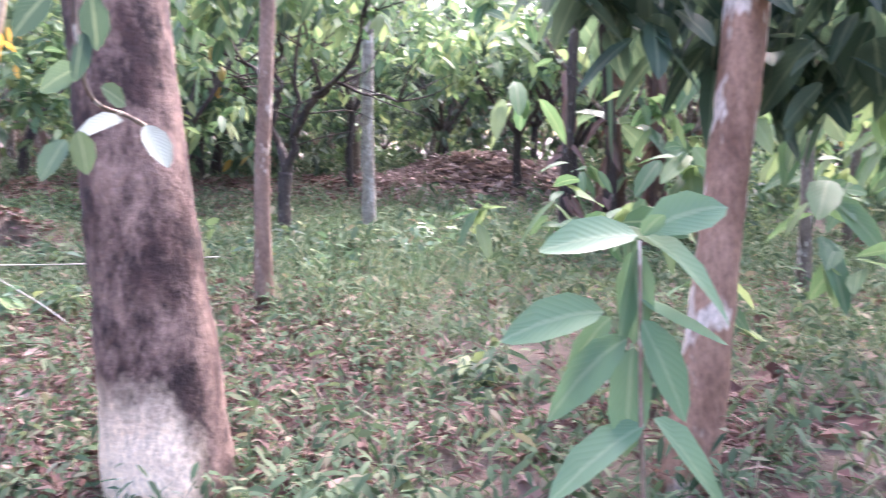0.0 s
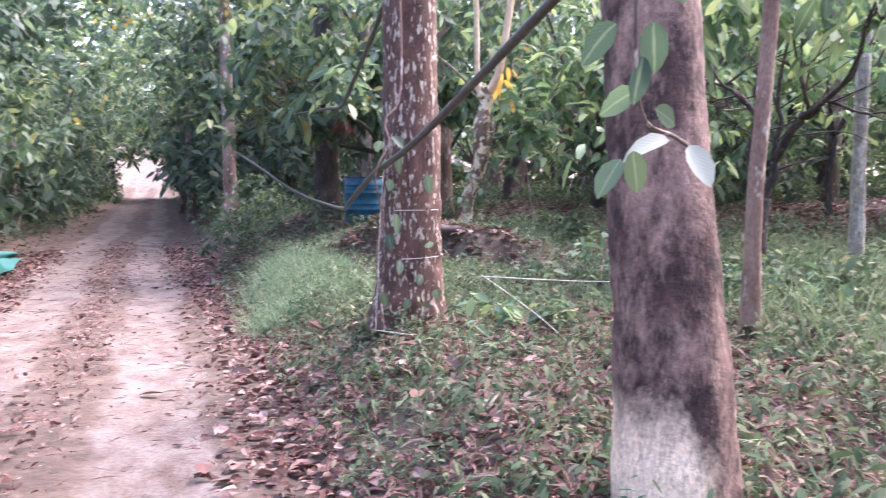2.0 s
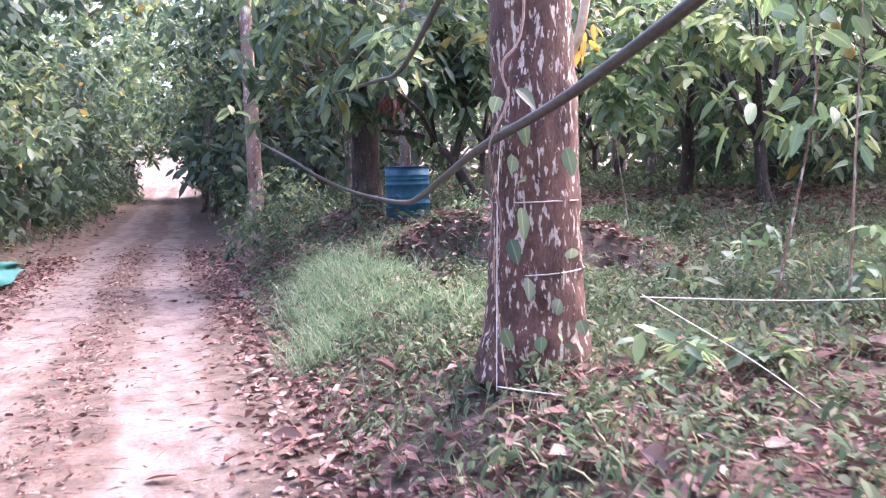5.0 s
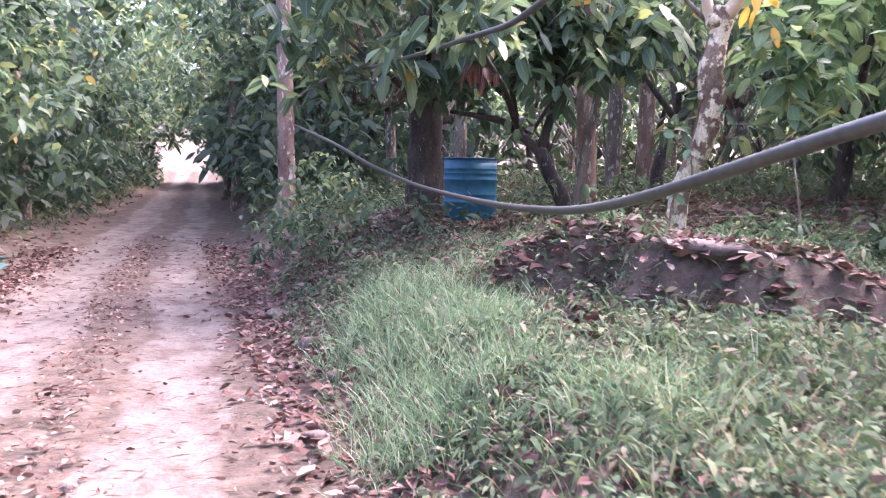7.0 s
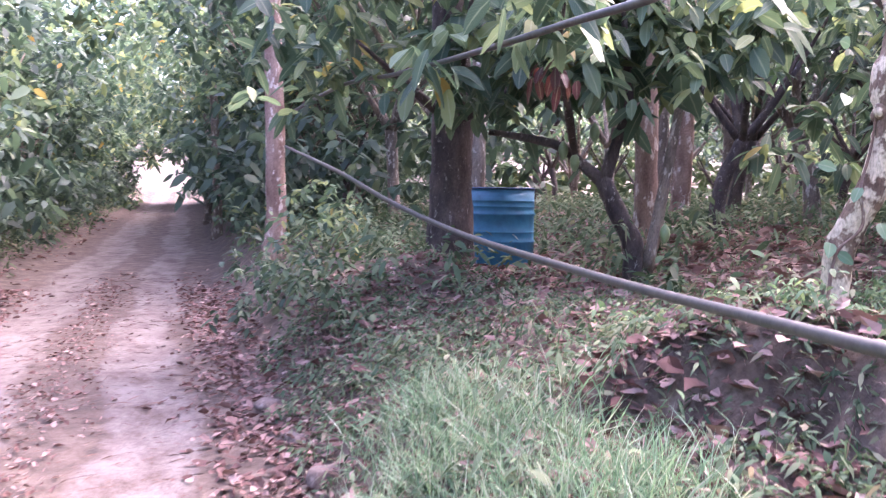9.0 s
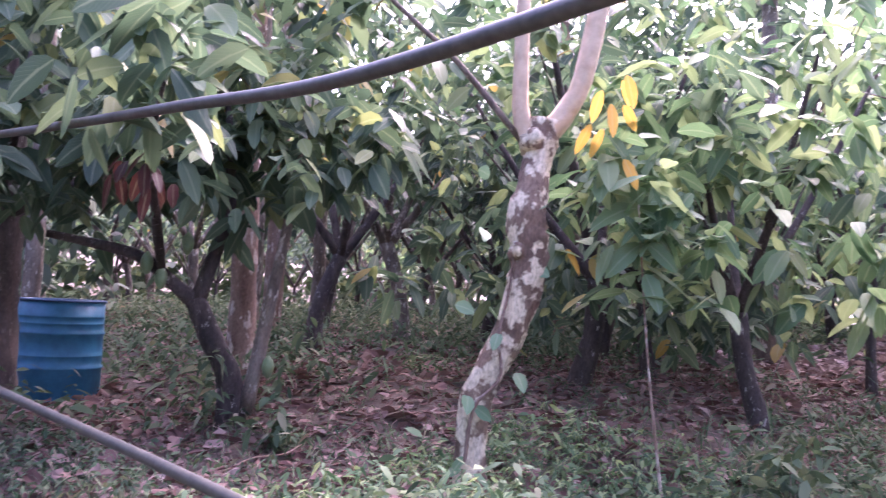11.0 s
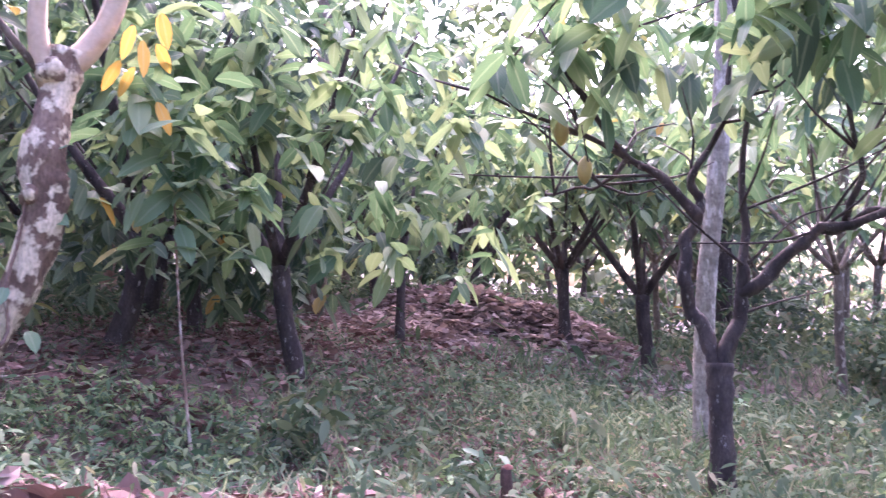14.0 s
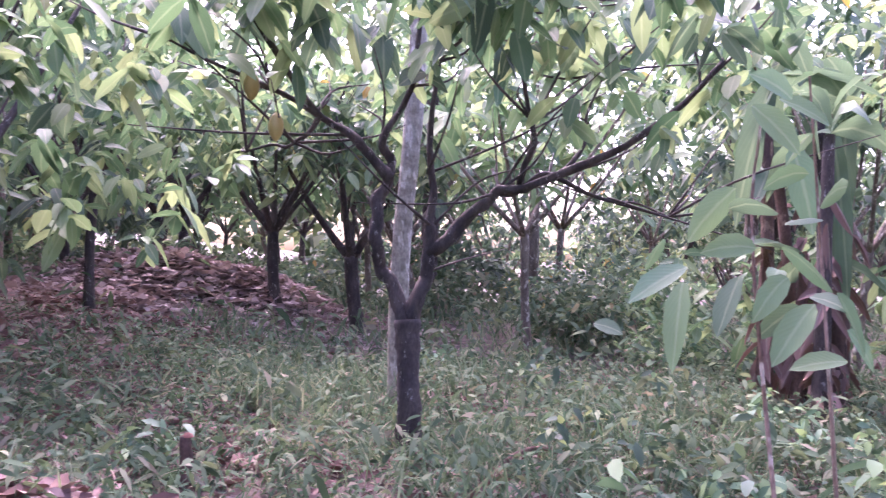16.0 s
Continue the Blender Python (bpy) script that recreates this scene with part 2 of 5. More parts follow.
def tube(points, radii, rings=14, sides=10, rough=0.0, seed=0, flare=0.0):
    """A closed, tapered, slightly lumpy tube along a smooth curve."""
    rng = np.random.default_rng(seed)
    c = spline(points, rings)
    r = np.interp(np.linspace(0, 1, rings), np.linspace(0, 1, len(radii)), radii)
    tan = np.gradient(c, axis=0)
    tan /= np.linalg.norm(tan, axis=1, keepdims=True) + 1e-9
    ref = np.array([0.0, 1, 0]) if abs(tan[:, 1]).mean() < 0.8 else np.array([1.0, 0, 0])
    a = np.cross(tan, ref)
    a /= np.linalg.norm(a, axis=1, keepdims=True)
    b = np.cross(tan, a)
    ang = np.linspace(0, 2 * np.pi, sides, endpoint=False)
    lump = 1 + rough * rng.normal(size=(rings, sides))
    lump = (lump + np.roll(lump, 1, 1) + np.roll(lump, 1, 0)) / 3
    if flare:
        k = np.exp(-np.linspace(0, 1, rings) * 9)[:, None]
        lump = lump * (1 + flare * k * (1 + 0.5 * np.cos(3 * ang + seed)[None]))
    v = c[:, None] + (r[:, None] * lump)[..., None] * (np.cos(ang)[None, :, None] * a[:, None] + np.sin(ang)[None, :, None] * b[:, None])
    i = np.arange(rings - 1)[:, None] * sides
    j = np.arange(sides)[None]
    k = (j + 1) % sides
    q = np.stack([i + j, i + k, i + sides + k, i + sides + j], -1).reshape(-1, 4)
    v = np.concatenate([v.reshape(-1, 3), c[:1], c[-1:]])
    n = rings * sides
    caps = np.concatenate([np.stack([np.full(sides, n), k[0], j[0]], -1), np.stack([np.full(sides, n + 1), n - sides + j[0], n - sides + k[0]], -1)])
    return v, [q, caps]


LEAF_TRIS = np.array([(0, 2, 1), (0, 3, 2), (1, 2, 5), (1, 5, 4), (2, 3, 6), (2, 6, 5), (4, 5, 7), (5, 6, 7)])
SMALL_TRIS = np.array([(0, 2, 1), (1, 2, 3)])


def unit(v):
    return v / (np.linalg.norm(v, axis=-1, keepdims=True) + 1e-9)


def leaves(p, d, length, width, droop=0.25, fold=0.25, seed=0, tilt=0.5):
    """Leaves of eight triangles from base p along d, folded along the midrib and bent down towards the tip."""
    rng = np.random.default_rng(seed)
    n = len(p)
    length, width = np.broadcast_to(length, n)[:, None], np.broadcast_to(width, n)[:, None]
    d = unit(d)
    nrm = unit(np.array([0, 0, 1.0]) + tilt * rng.normal(size=(n, 3)))
    side = unit(np.cross(d, nrm))
    nrm = np.cross(side, d)
    dr = droop * (0.5 + rng.random((n, 1)))
    out = [p]
    for s, w in ((0.3, 0.46), (0.68, 0.42)):
        mid = p + d * length * s - np.array([0, 0, 1.0]) * dr * length * s * s
        for e in (-1, 0, 1):
            out.append(mid + e * side * width * w + abs(e) * nrm * fold * width * w)
    out.append(p + d * length * 0.98 - np.array([0, 0, 1.0]) * dr * length)
    v = np.stack(out, 1).reshape(-1, 3)
    return v, (LEAF_TRIS[None] + 8 * np.arange(n)[:, None, None]).reshape(-1, 3)


class LeafFaces(np.ndarray):
    """Faces of fine leaves, whose meshes also carry ribs and veins."""


FINE_TRIS = np.array([(0, 2, 1), (0, 3, 2), (1, 2, 5), (1, 5, 4), (2, 3, 6), (2, 6, 5), (4, 5, 8), (4, 8, 7), (5, 6, 9), (5, 9, 8), (7, 8, 11), (7, 11, 10), (8, 9, 12), (8, 12, 11), (10, 11, 13), (11, 12, 13)])


def fine_leaves(p, d, length, width, droop=0.25, fold=0.25, seed=0, tilt=0.5, face=(0, 0, 1.0)):
    """Leaves of sixteen triangles with a rounded outline, a slight wave along the rim and a drawn-out tip."""
    rng = np.random.default_rng(seed)
    n = len(p)
    length, width = np.broadcast_to(length, n)[:, None], np.broadcast_to(width, n)[:, None]
    d = unit(d)
    nrm = unit(np.array(face, float) + tilt * rng.normal(size=(n, 3)))
    side = unit(np.cross(d, nrm))
    nrm = np.cross(side, d)
    dr = droop * (0.5 + rng.random((n, 1)))
    out = [p]
    for s, w in ((0.1, 0.27), (0.34, 0.5), (0.64, 0.49), (0.88, 0.25)):
        mid = p + d * length * s - np.array([0, 0, 1.0]) * dr * length * s * s
        wave = 0.05 * rng.normal(size=(n, 1))
        for e in (-1, 0, 1):
            out.append(mid + e * side * width * w + abs(e) * nrm * (fold + wave * e) * width * w)
    out.append(p + d * length * 0.99 - np.array([0, 0, 1.0]) * dr * length)
    v = np.stack(out, 1).reshape(-1, 3)
    return v, (FINE_TRIS[None] + 14 * np.arange(n)[:, None, None]).reshape(-1, 3).view(LeafFaces)


def small_leaves(p, d, length, width, seed=0, tilt=0.6, bend=0.0):
    rng = np.random.default_rng(seed)
    n = len(p)
    length, width = np.broadcast_to(length, n)[:, None], np.broadcast_to(width, n)[:, None]
    d = unit(d)
    side = unit(np.cross(d, unit(np.array([0, 0, 1.0]) + tilt * rng.normal(size=(n, 3)))))
    mid = p + d * length * 0.45 + np.array([0, 0, bend]) * length
    v = np.stack([p, mid - side * width / 2, mid + side * width / 2, p + d * length], 1).reshape(-1, 3)
    return v, (SMALL_TRIS[None] + 4 * np.arange(n)[:, None, None]).reshape(-1, 3)


MID_TRIS = np.array([(0, 2, 1), (1, 2, 4), (1, 4, 3), (3, 4, 5)])


def mid_leaves(p, d, length, width, droop=0.25, fold=0.25, seed=0, tilt=0.5):
    """Leaves of four triangles with a six-sided outline, bent down towards the tip."""
    rng = np.random.default_rng(seed)
    n = len(p)
    length, width = np.broadcast_to(length, n)[:, None], np.broadcast_to(width, n)[:, None]
    d = unit(d)
    side = unit(np.cross(d, unit(np.array([0, 0, 1.0]) + tilt * rng.normal(size=(n, 3)))))
    dr = droop * (0.5 + rng.random((n, 1))) * np.array([0, 0, 1.0])
    out = [p]
    for s, w in ((0.32, 0.48), (0.68, 0.42)):
        mid = p + d * length * s - dr * length * s * s
        out += [mid - side * width * w, mid + side * width * w]
    out.append(p + d * length - dr * length)
    return np.stack(out, 1).reshape(-1, 3), (MID_TRIS[None] + 6 * np.arange(n)[:, None, None]).reshape(-1, 3)


def crown(anchors, spread, clumps, per, length, seed=0, hang=0.6, flat=0.7, shape=None):
    """Clumps of leaves round twig tips that gather about the anchors."""
    rng = np.random.default_rng(seed)
    anchors = np.array(anchors, float)
    tip = anchors[rng.integers(len(anchors), size=clumps)]
    off = np.clip(rng.normal(size=(clumps, 3)), -1.6, 1.6) * np.array([1, 1, flat]) * spread
    tip = np.repeat(tip + off, per, 0)
    ang = np.repeat(rng.random(clumps) * 2 * np.pi, per) + np.tile(np.arange(per) * 2 * np.pi / per, clumps) + 0.45 * rng.normal(size=len(tip))
    d = np.stack([np.cos(ang), np.sin(ang), -0.7 * hang + 0.5 * rng.normal(size=len(tip))], 1)
    p = tip + rng.normal(size=tip.shape) * length * 0.2
    size = length * (0.55 + 0.6 * rng.random(len(tip)))
    return (shape or leaves)(p, d, size, size * (0.37 + 0.13 * rng.random(len(tip))), 0.3, 0.2, seed + 1)


def smooth(a, b, x):
    t = np.clip((x - a) / (b - a), 0, 1)
    return t * t * (3 - 2 * t)


def road_mid(y):
    y = np.asarray(y, float)
    return -0.9 - 0.0625 * np.clip(y - 8, 0, 12) - 0.042 * np.clip(y - 25, 0, 35)


def lump(x, y, s):
    return np.sin(x * 1.7 * s + 1.3 * np.sin(y * 1.1 * s)) * np.sin(y * 1.9 * s + 0.7 + np.sin(x * 0.8 * s))


def ground_z(x, y):
    x, y = np.asarray(x, float), np.asarray(y, float)
    off = x - road_mid(y)
    right, left = off - 1.35, -off - 1.35
    top = np.interp(y, [0, 3.5, 5.5, 8, 14, 30, 60], [0.36, 0.36, 0.5, 0.46, 0.6, 0.5, 0.2])
    z = top * smooth(0, 1.0, right) + (0.72 - 0.16 * smooth(10.0, 8.2, y) - top).clip(0) * smooth(1.15, 1.9 + 1.3 * smooth(8.0, 6.0, y), right) * (y < 40)
    along, across = (x - 2.5) * 0.62 - (y - 9.4) * 0.78, (x - 2.5) * 0.78 + (y - 9.4) * 0.62
    z += 0.36 * np.exp(-((along - 0.2) / 1.4) ** 4 - (np.clip(across, 0, 9) / 0.6) ** 2) * smooth(-0.45, -0.2, across + 0.1 * np.sin(4 * along) + 0.06 * np.sin(9 * along))
    z += 0.28 * np.exp(-((x - 1.7) / 0.55) ** 2 - ((y - 13.9) / 0.9) ** 2)
    z += 0.4 * smooth(2.6, 6.0, x) * smooth(8.8, 12.0, y) * smooth(40, 20, y)
    heap = np.exp(-(((x - 13.0) / 1.5) ** 2 + ((y - 10.6) / 2.1) ** 2) ** 2)
    z += heap * (0.5 + 0.07 * lump(x, y, 1.9))
    z += 0.25 * smooth(0, 1.5, left)
    z += 0.035 * lump(x, y, 1.0) * smooth(-0.1, 0.6, np.maximum(right, left)) + 0.012 * lump(x, y, 3.1)
    inside = smooth(0.2, -0.2, np.maximum(right, left))
    z -= inside * 0.035 * (np.exp(-((off + 0.75) / 0.3) ** 2) + np.exp(-((off - 0.7) / 0.3) ** 2))
    z -= 0.1 * np.clip(x - 19, 0, 40) * smooth(14, 6, y)
    return z + 0.02 * np.clip(y - 18, 0, 42) + 0.2 * np.clip(y - 60, 0, 25) * (np.abs(x) < 500)


# ---- ground ----
gx = np.r_[-1500, -500, -150, np.arange(-60, -6, 1.5), np.arange(-6, 9, 0.125), np.arange(9, 24, 0.4), np.arange(24, 70, 2.0), 150, 500, 1500]
gy = np.r_[-1500, -500, -100, np.arange(-40, -3, 1.5), np.arange(-3, 17, 0.1), np.arange(17, 40, 0.4), np.arange(40, 110, 2.0), 200, 500, 1500]
mx, my = np.meshgrid(gx, gy)
gv = np.stack([mx, my, ground_z(mx, my)], -1).reshape(-1, 3)
ii = (np.arange(len(gy) - 1)[:, None] * len(gx) + np.arange(len(gx) - 1)[None]).ravel()
gf = np.stack([ii, ii + 1, ii + 1 + len(gx), ii + len(gx)], -1)
ground = new("ground", mesh_of("ground", gv, gf, GROUND))
tagged(ground, "reddish earth with a pale sandy rutted dirt road", "ground", kind="structure")
off_mid = gv[:, 0] - road_mid(gv[:, 1])
wander = 0.08 * np.sin(0.9 * gv[:, 1]) + 0.05 * np.sin(2.3 * gv[:, 1] + 1)
tracks = np.exp(-((off_mid + 0.72 + wander) / 0.46) ** 4) + np.exp(-((off_mid - 0.62 + wander) / 0.34) ** 4)
sandy = np.clip(tracks + 0.05 * smooth(1.35, 0.9, np.abs(off_mid)), 0, 1)
sandy = np.where(gv[:, 1] > 62, 1.0, sandy)
at = ground.data.attributes.new("sandy", "FLOAT", "POINT")
at.data.foreach_set("value", sandy.astype(np.float32))


# ---- trees ----
def limb(root, points, radii, mat, seed=0, name="limb", rings=10, sides=8):
    o = np.array(root.location)
    return part(name, tube(np.array(points, float) - o, radii, rings, sides, 0.12, seed), mat, root)


def trunk(root, points, radii, mat, seed=0, flare=0.0, rings=26, sides=16, rough=0.07):
    o = np.array(root.location)
    return part("trunk", tube(np.array(points, float) - o, radii, rings, sides, rough, seed, flare), mat, root)


def tree_at(x, y, label, group="", category="tree", name="tree", sink=0.03):
    return thing(name, x, y, float(ground_z(x, y)) - sink, label, category, group)


def generic_cacao(x, y, seed, height=3.4, fork=1.1, leaf=0.26, clumps=170, mat=LEAF, bark=BARK_DARK, spread=0.5, radius=0.09, low=False, name="cacao_tree", label="dark-barked cacao tree with large drooping green leaves"):
    """A low-forked tree with four to five limbs and a wide crown, standing at x, y."""
    rng = np.random.default_rng(seed)
    root = tree_at(x, y, label, "plantation trees", "tree", name)
    b = np.array(root.location)
    lean = rng.normal(size=2) * 0.12
    top = b + [lean[0], lean[1], fork]
    trunk(root, [b, b + [lean[0] * 0.2, lean[1] * 0.6, fork * 0.5], top], [radius * 1.15, radius * 0.95, radius], bark, seed, 0.25, 14, 10)
    anchors = []
    for k in range(5):
        a = 2 * np.pi * (k + rng.random() * 0.6) / 5
        reach = height * (0.26 + 0.14 * rng.random())
        end = top + [reach * math.cos(a), reach * math.sin(a), (height - fork) * (0.55 + 0.4 * rng.random())]
        mid = (top * 0.55 + end * 0.45) + [0, 0, -0.12]
        limb(root, [top - [0, 0, 0.05], mid, end], [radius * 0.62, radius * 0.42, radius * 0.14], bark, seed + k, "limb", 10 if seed < 200 else 7, 8 if seed < 200 else 6)
        anchors += [mid * 0.4 + end * 0.6, end, end + [0.35 * math.cos(a), 0.35 * math.sin(a), -0.15]]
    anchors += [top + [0, 0, height - fork]]
    for j in range(7):
        a = 6.28 * rng.random()
        q = np.array(anchors[rng.integers(len(anchors))])
        limb(root, [top + (q - top) * 0.35, top + (q - top) * 0.65 + [0.1 * math.cos(a), 0.1 * math.sin(a), 0.05], q + [0.2 * math.cos(a), 0.2 * math.sin(a), 0]], [radius * 0.16, radius * 0.1, radius * 0.05], bark, seed + 20 + j, "twig", 6, 5)
    if low:
        anchors = [a - [0, 0, 0.18] for a in anchors]
        anchors += [np.array([*(b[:2] + height * 0.36 * np.array([math.cos(a), math.sin(a)])), b[2] + (0.75 if low is True else low) + 0.6 * rng.random()]) for a in np.linspace(0, 6.28, 9)]
    v, f = crown(np.array(anchors) - b, spread, clumps, 7, leaf, seed, 0.6, 0.7, fine_leaves if seed < 200 else mid_leaves)
    part("crown", (v, f), mat, root)
    return root


def lathe(profile, sides=36):
    """A turned shape from (z, radius) pairs."""
    ang = np.linspace(0, 2 * np.pi, sides, endpoint=False)
    v = np.array([[(r * math.cos(a), r * math.sin(a), z) for a in ang] for z, r in profile]).reshape(-1, 3)
    i = np.arange(len(profile) - 1)[:, None] * sides
    j = np.arange(sides)[None]
    k = (j + 1) % sides
    return v, np.stack([i + j, i + k, i + sides + k, i + sides + j], -1).reshape(-1, 4)


def leaf_group(p, d, length, width=None, seed=0, droop=0.3, fold=0.2, tilt=0.3, face=(0, 0, 1.0)):
    p, d = np.array(p, float), np.array(d, float)
    length = np.broadcast_to(length, len(p))
    return fine_leaves(p, d, length, length * 0.42 if width is None else width, droop, fold, seed, tilt, face)


def leaf_parts(name, p, d, length, width, seed, droop, fold, tilt, face, mat, parent, label=""):
    """Leaves that can be picked apart, each a part of its own."""
    length = np.broadcast_to(length, len(p))
    for j in range(len(p)):
        part(name, leaf_group(p[j : j + 1], d[j : j + 1], length[j], width, seed * 31 + j, droop, fold, tilt, face), mat, parent, label)


# ---- trees beside the road ----
t1 = tree_at(1.52, 2.72, "large mottled reddish-brown trunk with a whitewashed foot")
b = np.array(t1.location)
tr = trunk(t1, [b, b + [-0.03, 0.03, 0.6], b + [-0.075, 0.08, 1.4], b + [-0.1, 0.12, 2.6], b + [-0.08, 0.15, 6.0]], [0.195, 0.176, 0.153, 0.143, 0.12], BARK_RED, 3, 0.12, 70, 40, 0.03)
co = np.array([v.co[:] for v in tr.data.vertices])
face = (-0.9 * co[:, 0] + 0.44 * co[:, 1]) / 0.19
lw = smooth(0.72, 0.18, co[:, 2]) * smooth(-0.8, 0.2, face + 0.25 * np.sin(co[:, 2] * 9))
tr.data.attributes.new("limewash", "FLOAT", "POINT").data.foreach_set("value", lw.astype(np.float32))
part("crown", crown([(-1.0, 0.5, 5.2), (1.0, -0.5, 5.4), (0.5, 1.2, 5.8), (-0.6, -1.0, 6.0)], 0.8, 40, 6, 0.3, 31), LEAF, t1)

t2 = tree_at(1.42, 5.9, "large brown trunk flecked with white lichen flakes")
b = np.array(t2.location)
trunk(t2, [b, b + [0.02, 0, 0.5], b + [0.03, 0.0, 1.2], b + [0.02, 0.03, 2.2], b + [0.06, 0.1, 6.5]], [0.225, 0.205, 0.19, 0.18, 0.14], BARK_FLAKY, 5, 0.3, 60, 36, 0.05)
part("crown", crown([(-1.0, 0.5, 5.6), (1.0, -0.5, 5.8), (0.5, 1.2, 6.2), (-0.6, -1.0, 6.4)], 0.8, 40, 6, 0.3, 32), LEAF, t2)

t3 = tree_at(3.12, 4.5, "slim pinkish-grey young trunk among weeds")
b = np.array(t3.location)
trunk(t3, [b, b + [0.0, 0, 0.8], b + [0.05, -0.02, 1.8], b + [0.14, -0.1, 4.5]], [0.055, 0.045, 0.045, 0.03], BARK_PINK, 7, 0.3, 24, 12)
part("crown", crown([(0.1, 0, 2.9), (0.4, -0.3, 3.1), (-0.2, 0.3, 3.3), (0.2, 0.3, 3.8)], 0.35, 60, 6, 0.24, 33), LEAF_BRIGHT, t3)

t4 = tree_at(6.8, 7.64, "pale grey upright trunk ringed with lichen")
b = np.array(t4.location)
trunk(t4, [b, b + [0.0, 0.02, 1.2], b + [-0.05, -0.05, 2.8], b + [-0.05, 0.0, 6.0]], [0.08, 0.071, 0.067, 0.06], bark_material("ringed_grey_bark", (0.25, 0.22, 0.175), (0.42, 0.38, 0.31), (0.58, 0.53, 0.45), 0.55, 6.0, (1, 1, 2.5)), 8, 0.2, 30, 16)
part("crown", crown([(0.8, 0.6, 5.0), (-0.7, -0.5, 5.2), (0, 0.8, 5.8), (0.3, -0.9, 5.6)], 0.7, 40, 6, 0.3, 34), LEAF, t4)

pole = tree_at(2.49, 1.44, "reddish trunk with pale lichen patches and dark crown")
b = np.array(pole.location)
trunk(pole, [b, b + [0.11, 0.0, 0.4], b + [0.22, 0.01, 0.9], b + [0.34, 0.01, 1.55], b + [0.55, 0.0, 4.0]], [0.085, 0.072, 0.064, 0.068, 0.05], bark_material("orange_brown_bark", (0.17, 0.085, 0.052), (0.44, 0.26, 0.175), (0.68, 0.57, 0.47), 0.53, 6.0, spot=7.0), 9, 0.15, 40, 20)
limb(pole, [b + [0.3, 0.05, 1.5], b + [0.5, -0.15, 1.65], b + [0.75, -0.4, 1.62]], [0.016, 0.012, 0.006], BARK_DARK, 6)
limb(pole, [b + [0.33, 0.05, 1.8], b + [0.5, 0.25, 2.1], b + [0.8, 0.5, 2.2]], [0.016, 0.012, 0.006], BARK_DARK, 7)
part("crown", crown([(0.3, 0.35, 1.5), (0.55, 0.0, 1.45), (0.65, -0.3, 1.5), (0.75, 0.2, 1.65), (0.45, -0.3, 1.75), (0.25, 0.55, 1.75), (0.85, -0.1, 1.4), (0.9, 0.45, 1.6), (0.6, 0.2, 2.1)], 0.15, 80, 5, 0.22, 35, 1.0, 0.7, fine_leaves), LEAF_DARK, pole)

t5 = tree_at(2.2, 14.75, "dark upright trunk with a broad leafy crown beside a drum")
b = np.array(t5.location)
trunk(t5, [b, b + [0, 0, 0.8], b + [0.0, 0.0, 1.6], b + [-0.05, 0.1, 5.0]], [0.235, 0.21, 0.2, 0.15], BARK_DARK, 11, 0.22, 30, 18)
for j, e in enumerate([(-1.1, -0.9, 2.1), (0.7, -1.6, 2.0), (1.3, -0.2, 2.3), (-0.4, -2.0, 2.3)]):
    limb(t5, [b + [0, 0, 1.5], b + np.array(e) * 0.5 + [0, 0, 0.75], b + np.array(e)], [0.06, 0.04, 0.015], BARK_DARK, 40 + j)
part("crown", crown([(-0.9, -0.8, 1.95), (-0.5, -1.7, 2.0), (0.3, -1.4, 1.85), (0.8, -1.3, 2.1), (-1.4, 0.1, 2.0), (-1.6, -0.6, 2.3), (1.0, 0.2, 2.3), (0, -0.8, 2.9), (0.8, -0.6, 3.1), (-0.9, -0.3, 3.0), (-0.3, -1.6, 2.6), (-1.3, -1.2, 2.8), (0.3, 0.2, 3.8), (-0.6, -1, 3.7)], 0.33, 175, 7, 0.28, 12, 0.6, 0.7, fine_leaves), LEAF, t5)

w = tree_at(3.46, 10.8, "leaning tree with white lichen and pale upright limbs")
b = np.array(w.location)
trunk(w, [b, (3.46, 10.78, 1.25), (3.56, 10.64, 1.66), (3.59, 10.57, 2.0), (3.57, 10.58, 2.2), (3.62, 10.57, 2.5), (3.65, 10.55, 2.72)], [0.07, 0.075, 0.085, 0.095, 0.1, 0.075, 0.09], BARK_PALE, 13, 0.3, 44, 20, 0.12)
for p, r0 in (((3.53, 10.6, 2.02), 0.055), ((3.58, 10.57, 2.6), 0.07)):
    part("knob", tube(np.array([p, np.array(p) + [-0.03, -0.03, 0.02], np.array(p) + [-0.05, -0.04, 0.06]]) - b, [r0, r0 * 0.8, r0 * 0.35], 9, 10, 0.12, int(p[2] * 10)), BARK_PALE, w)
wt = w.children[0].data
wt.attributes.new("limewash", "FLOAT", "POINT").data.foreach_set("value", np.array([0.12 + 0.6 * float(smooth(1.15, 0.5, v.co[2])) for v in wt.vertices], np.float32))
limb(w, [(3.6, 10.6, 2.55), (3.53, 10.62, 2.8), (3.51, 10.61, 3.3), (3.47, 10.6, 4.8)], [0.05, 0.042, 0.038, 0.03], STEM, 1)
limb(w, [(3.64, 10.56, 2.62), (3.72, 10.45, 2.8), (3.78, 10.36, 3.15), (3.95, 10.2, 4.7)], [0.07, 0.055, 0.052, 0.04], STEM, 2)
limb(w, [(3.56, 10.62, 2.6), (3.24, 10.8, 2.98), (2.95, 10.96, 3.24), (2.5, 11.2, 3.7)], [0.02, 0.015, 0.013, 0.008], BARK_GREY, 3)
wl = np.random.default_rng(8)
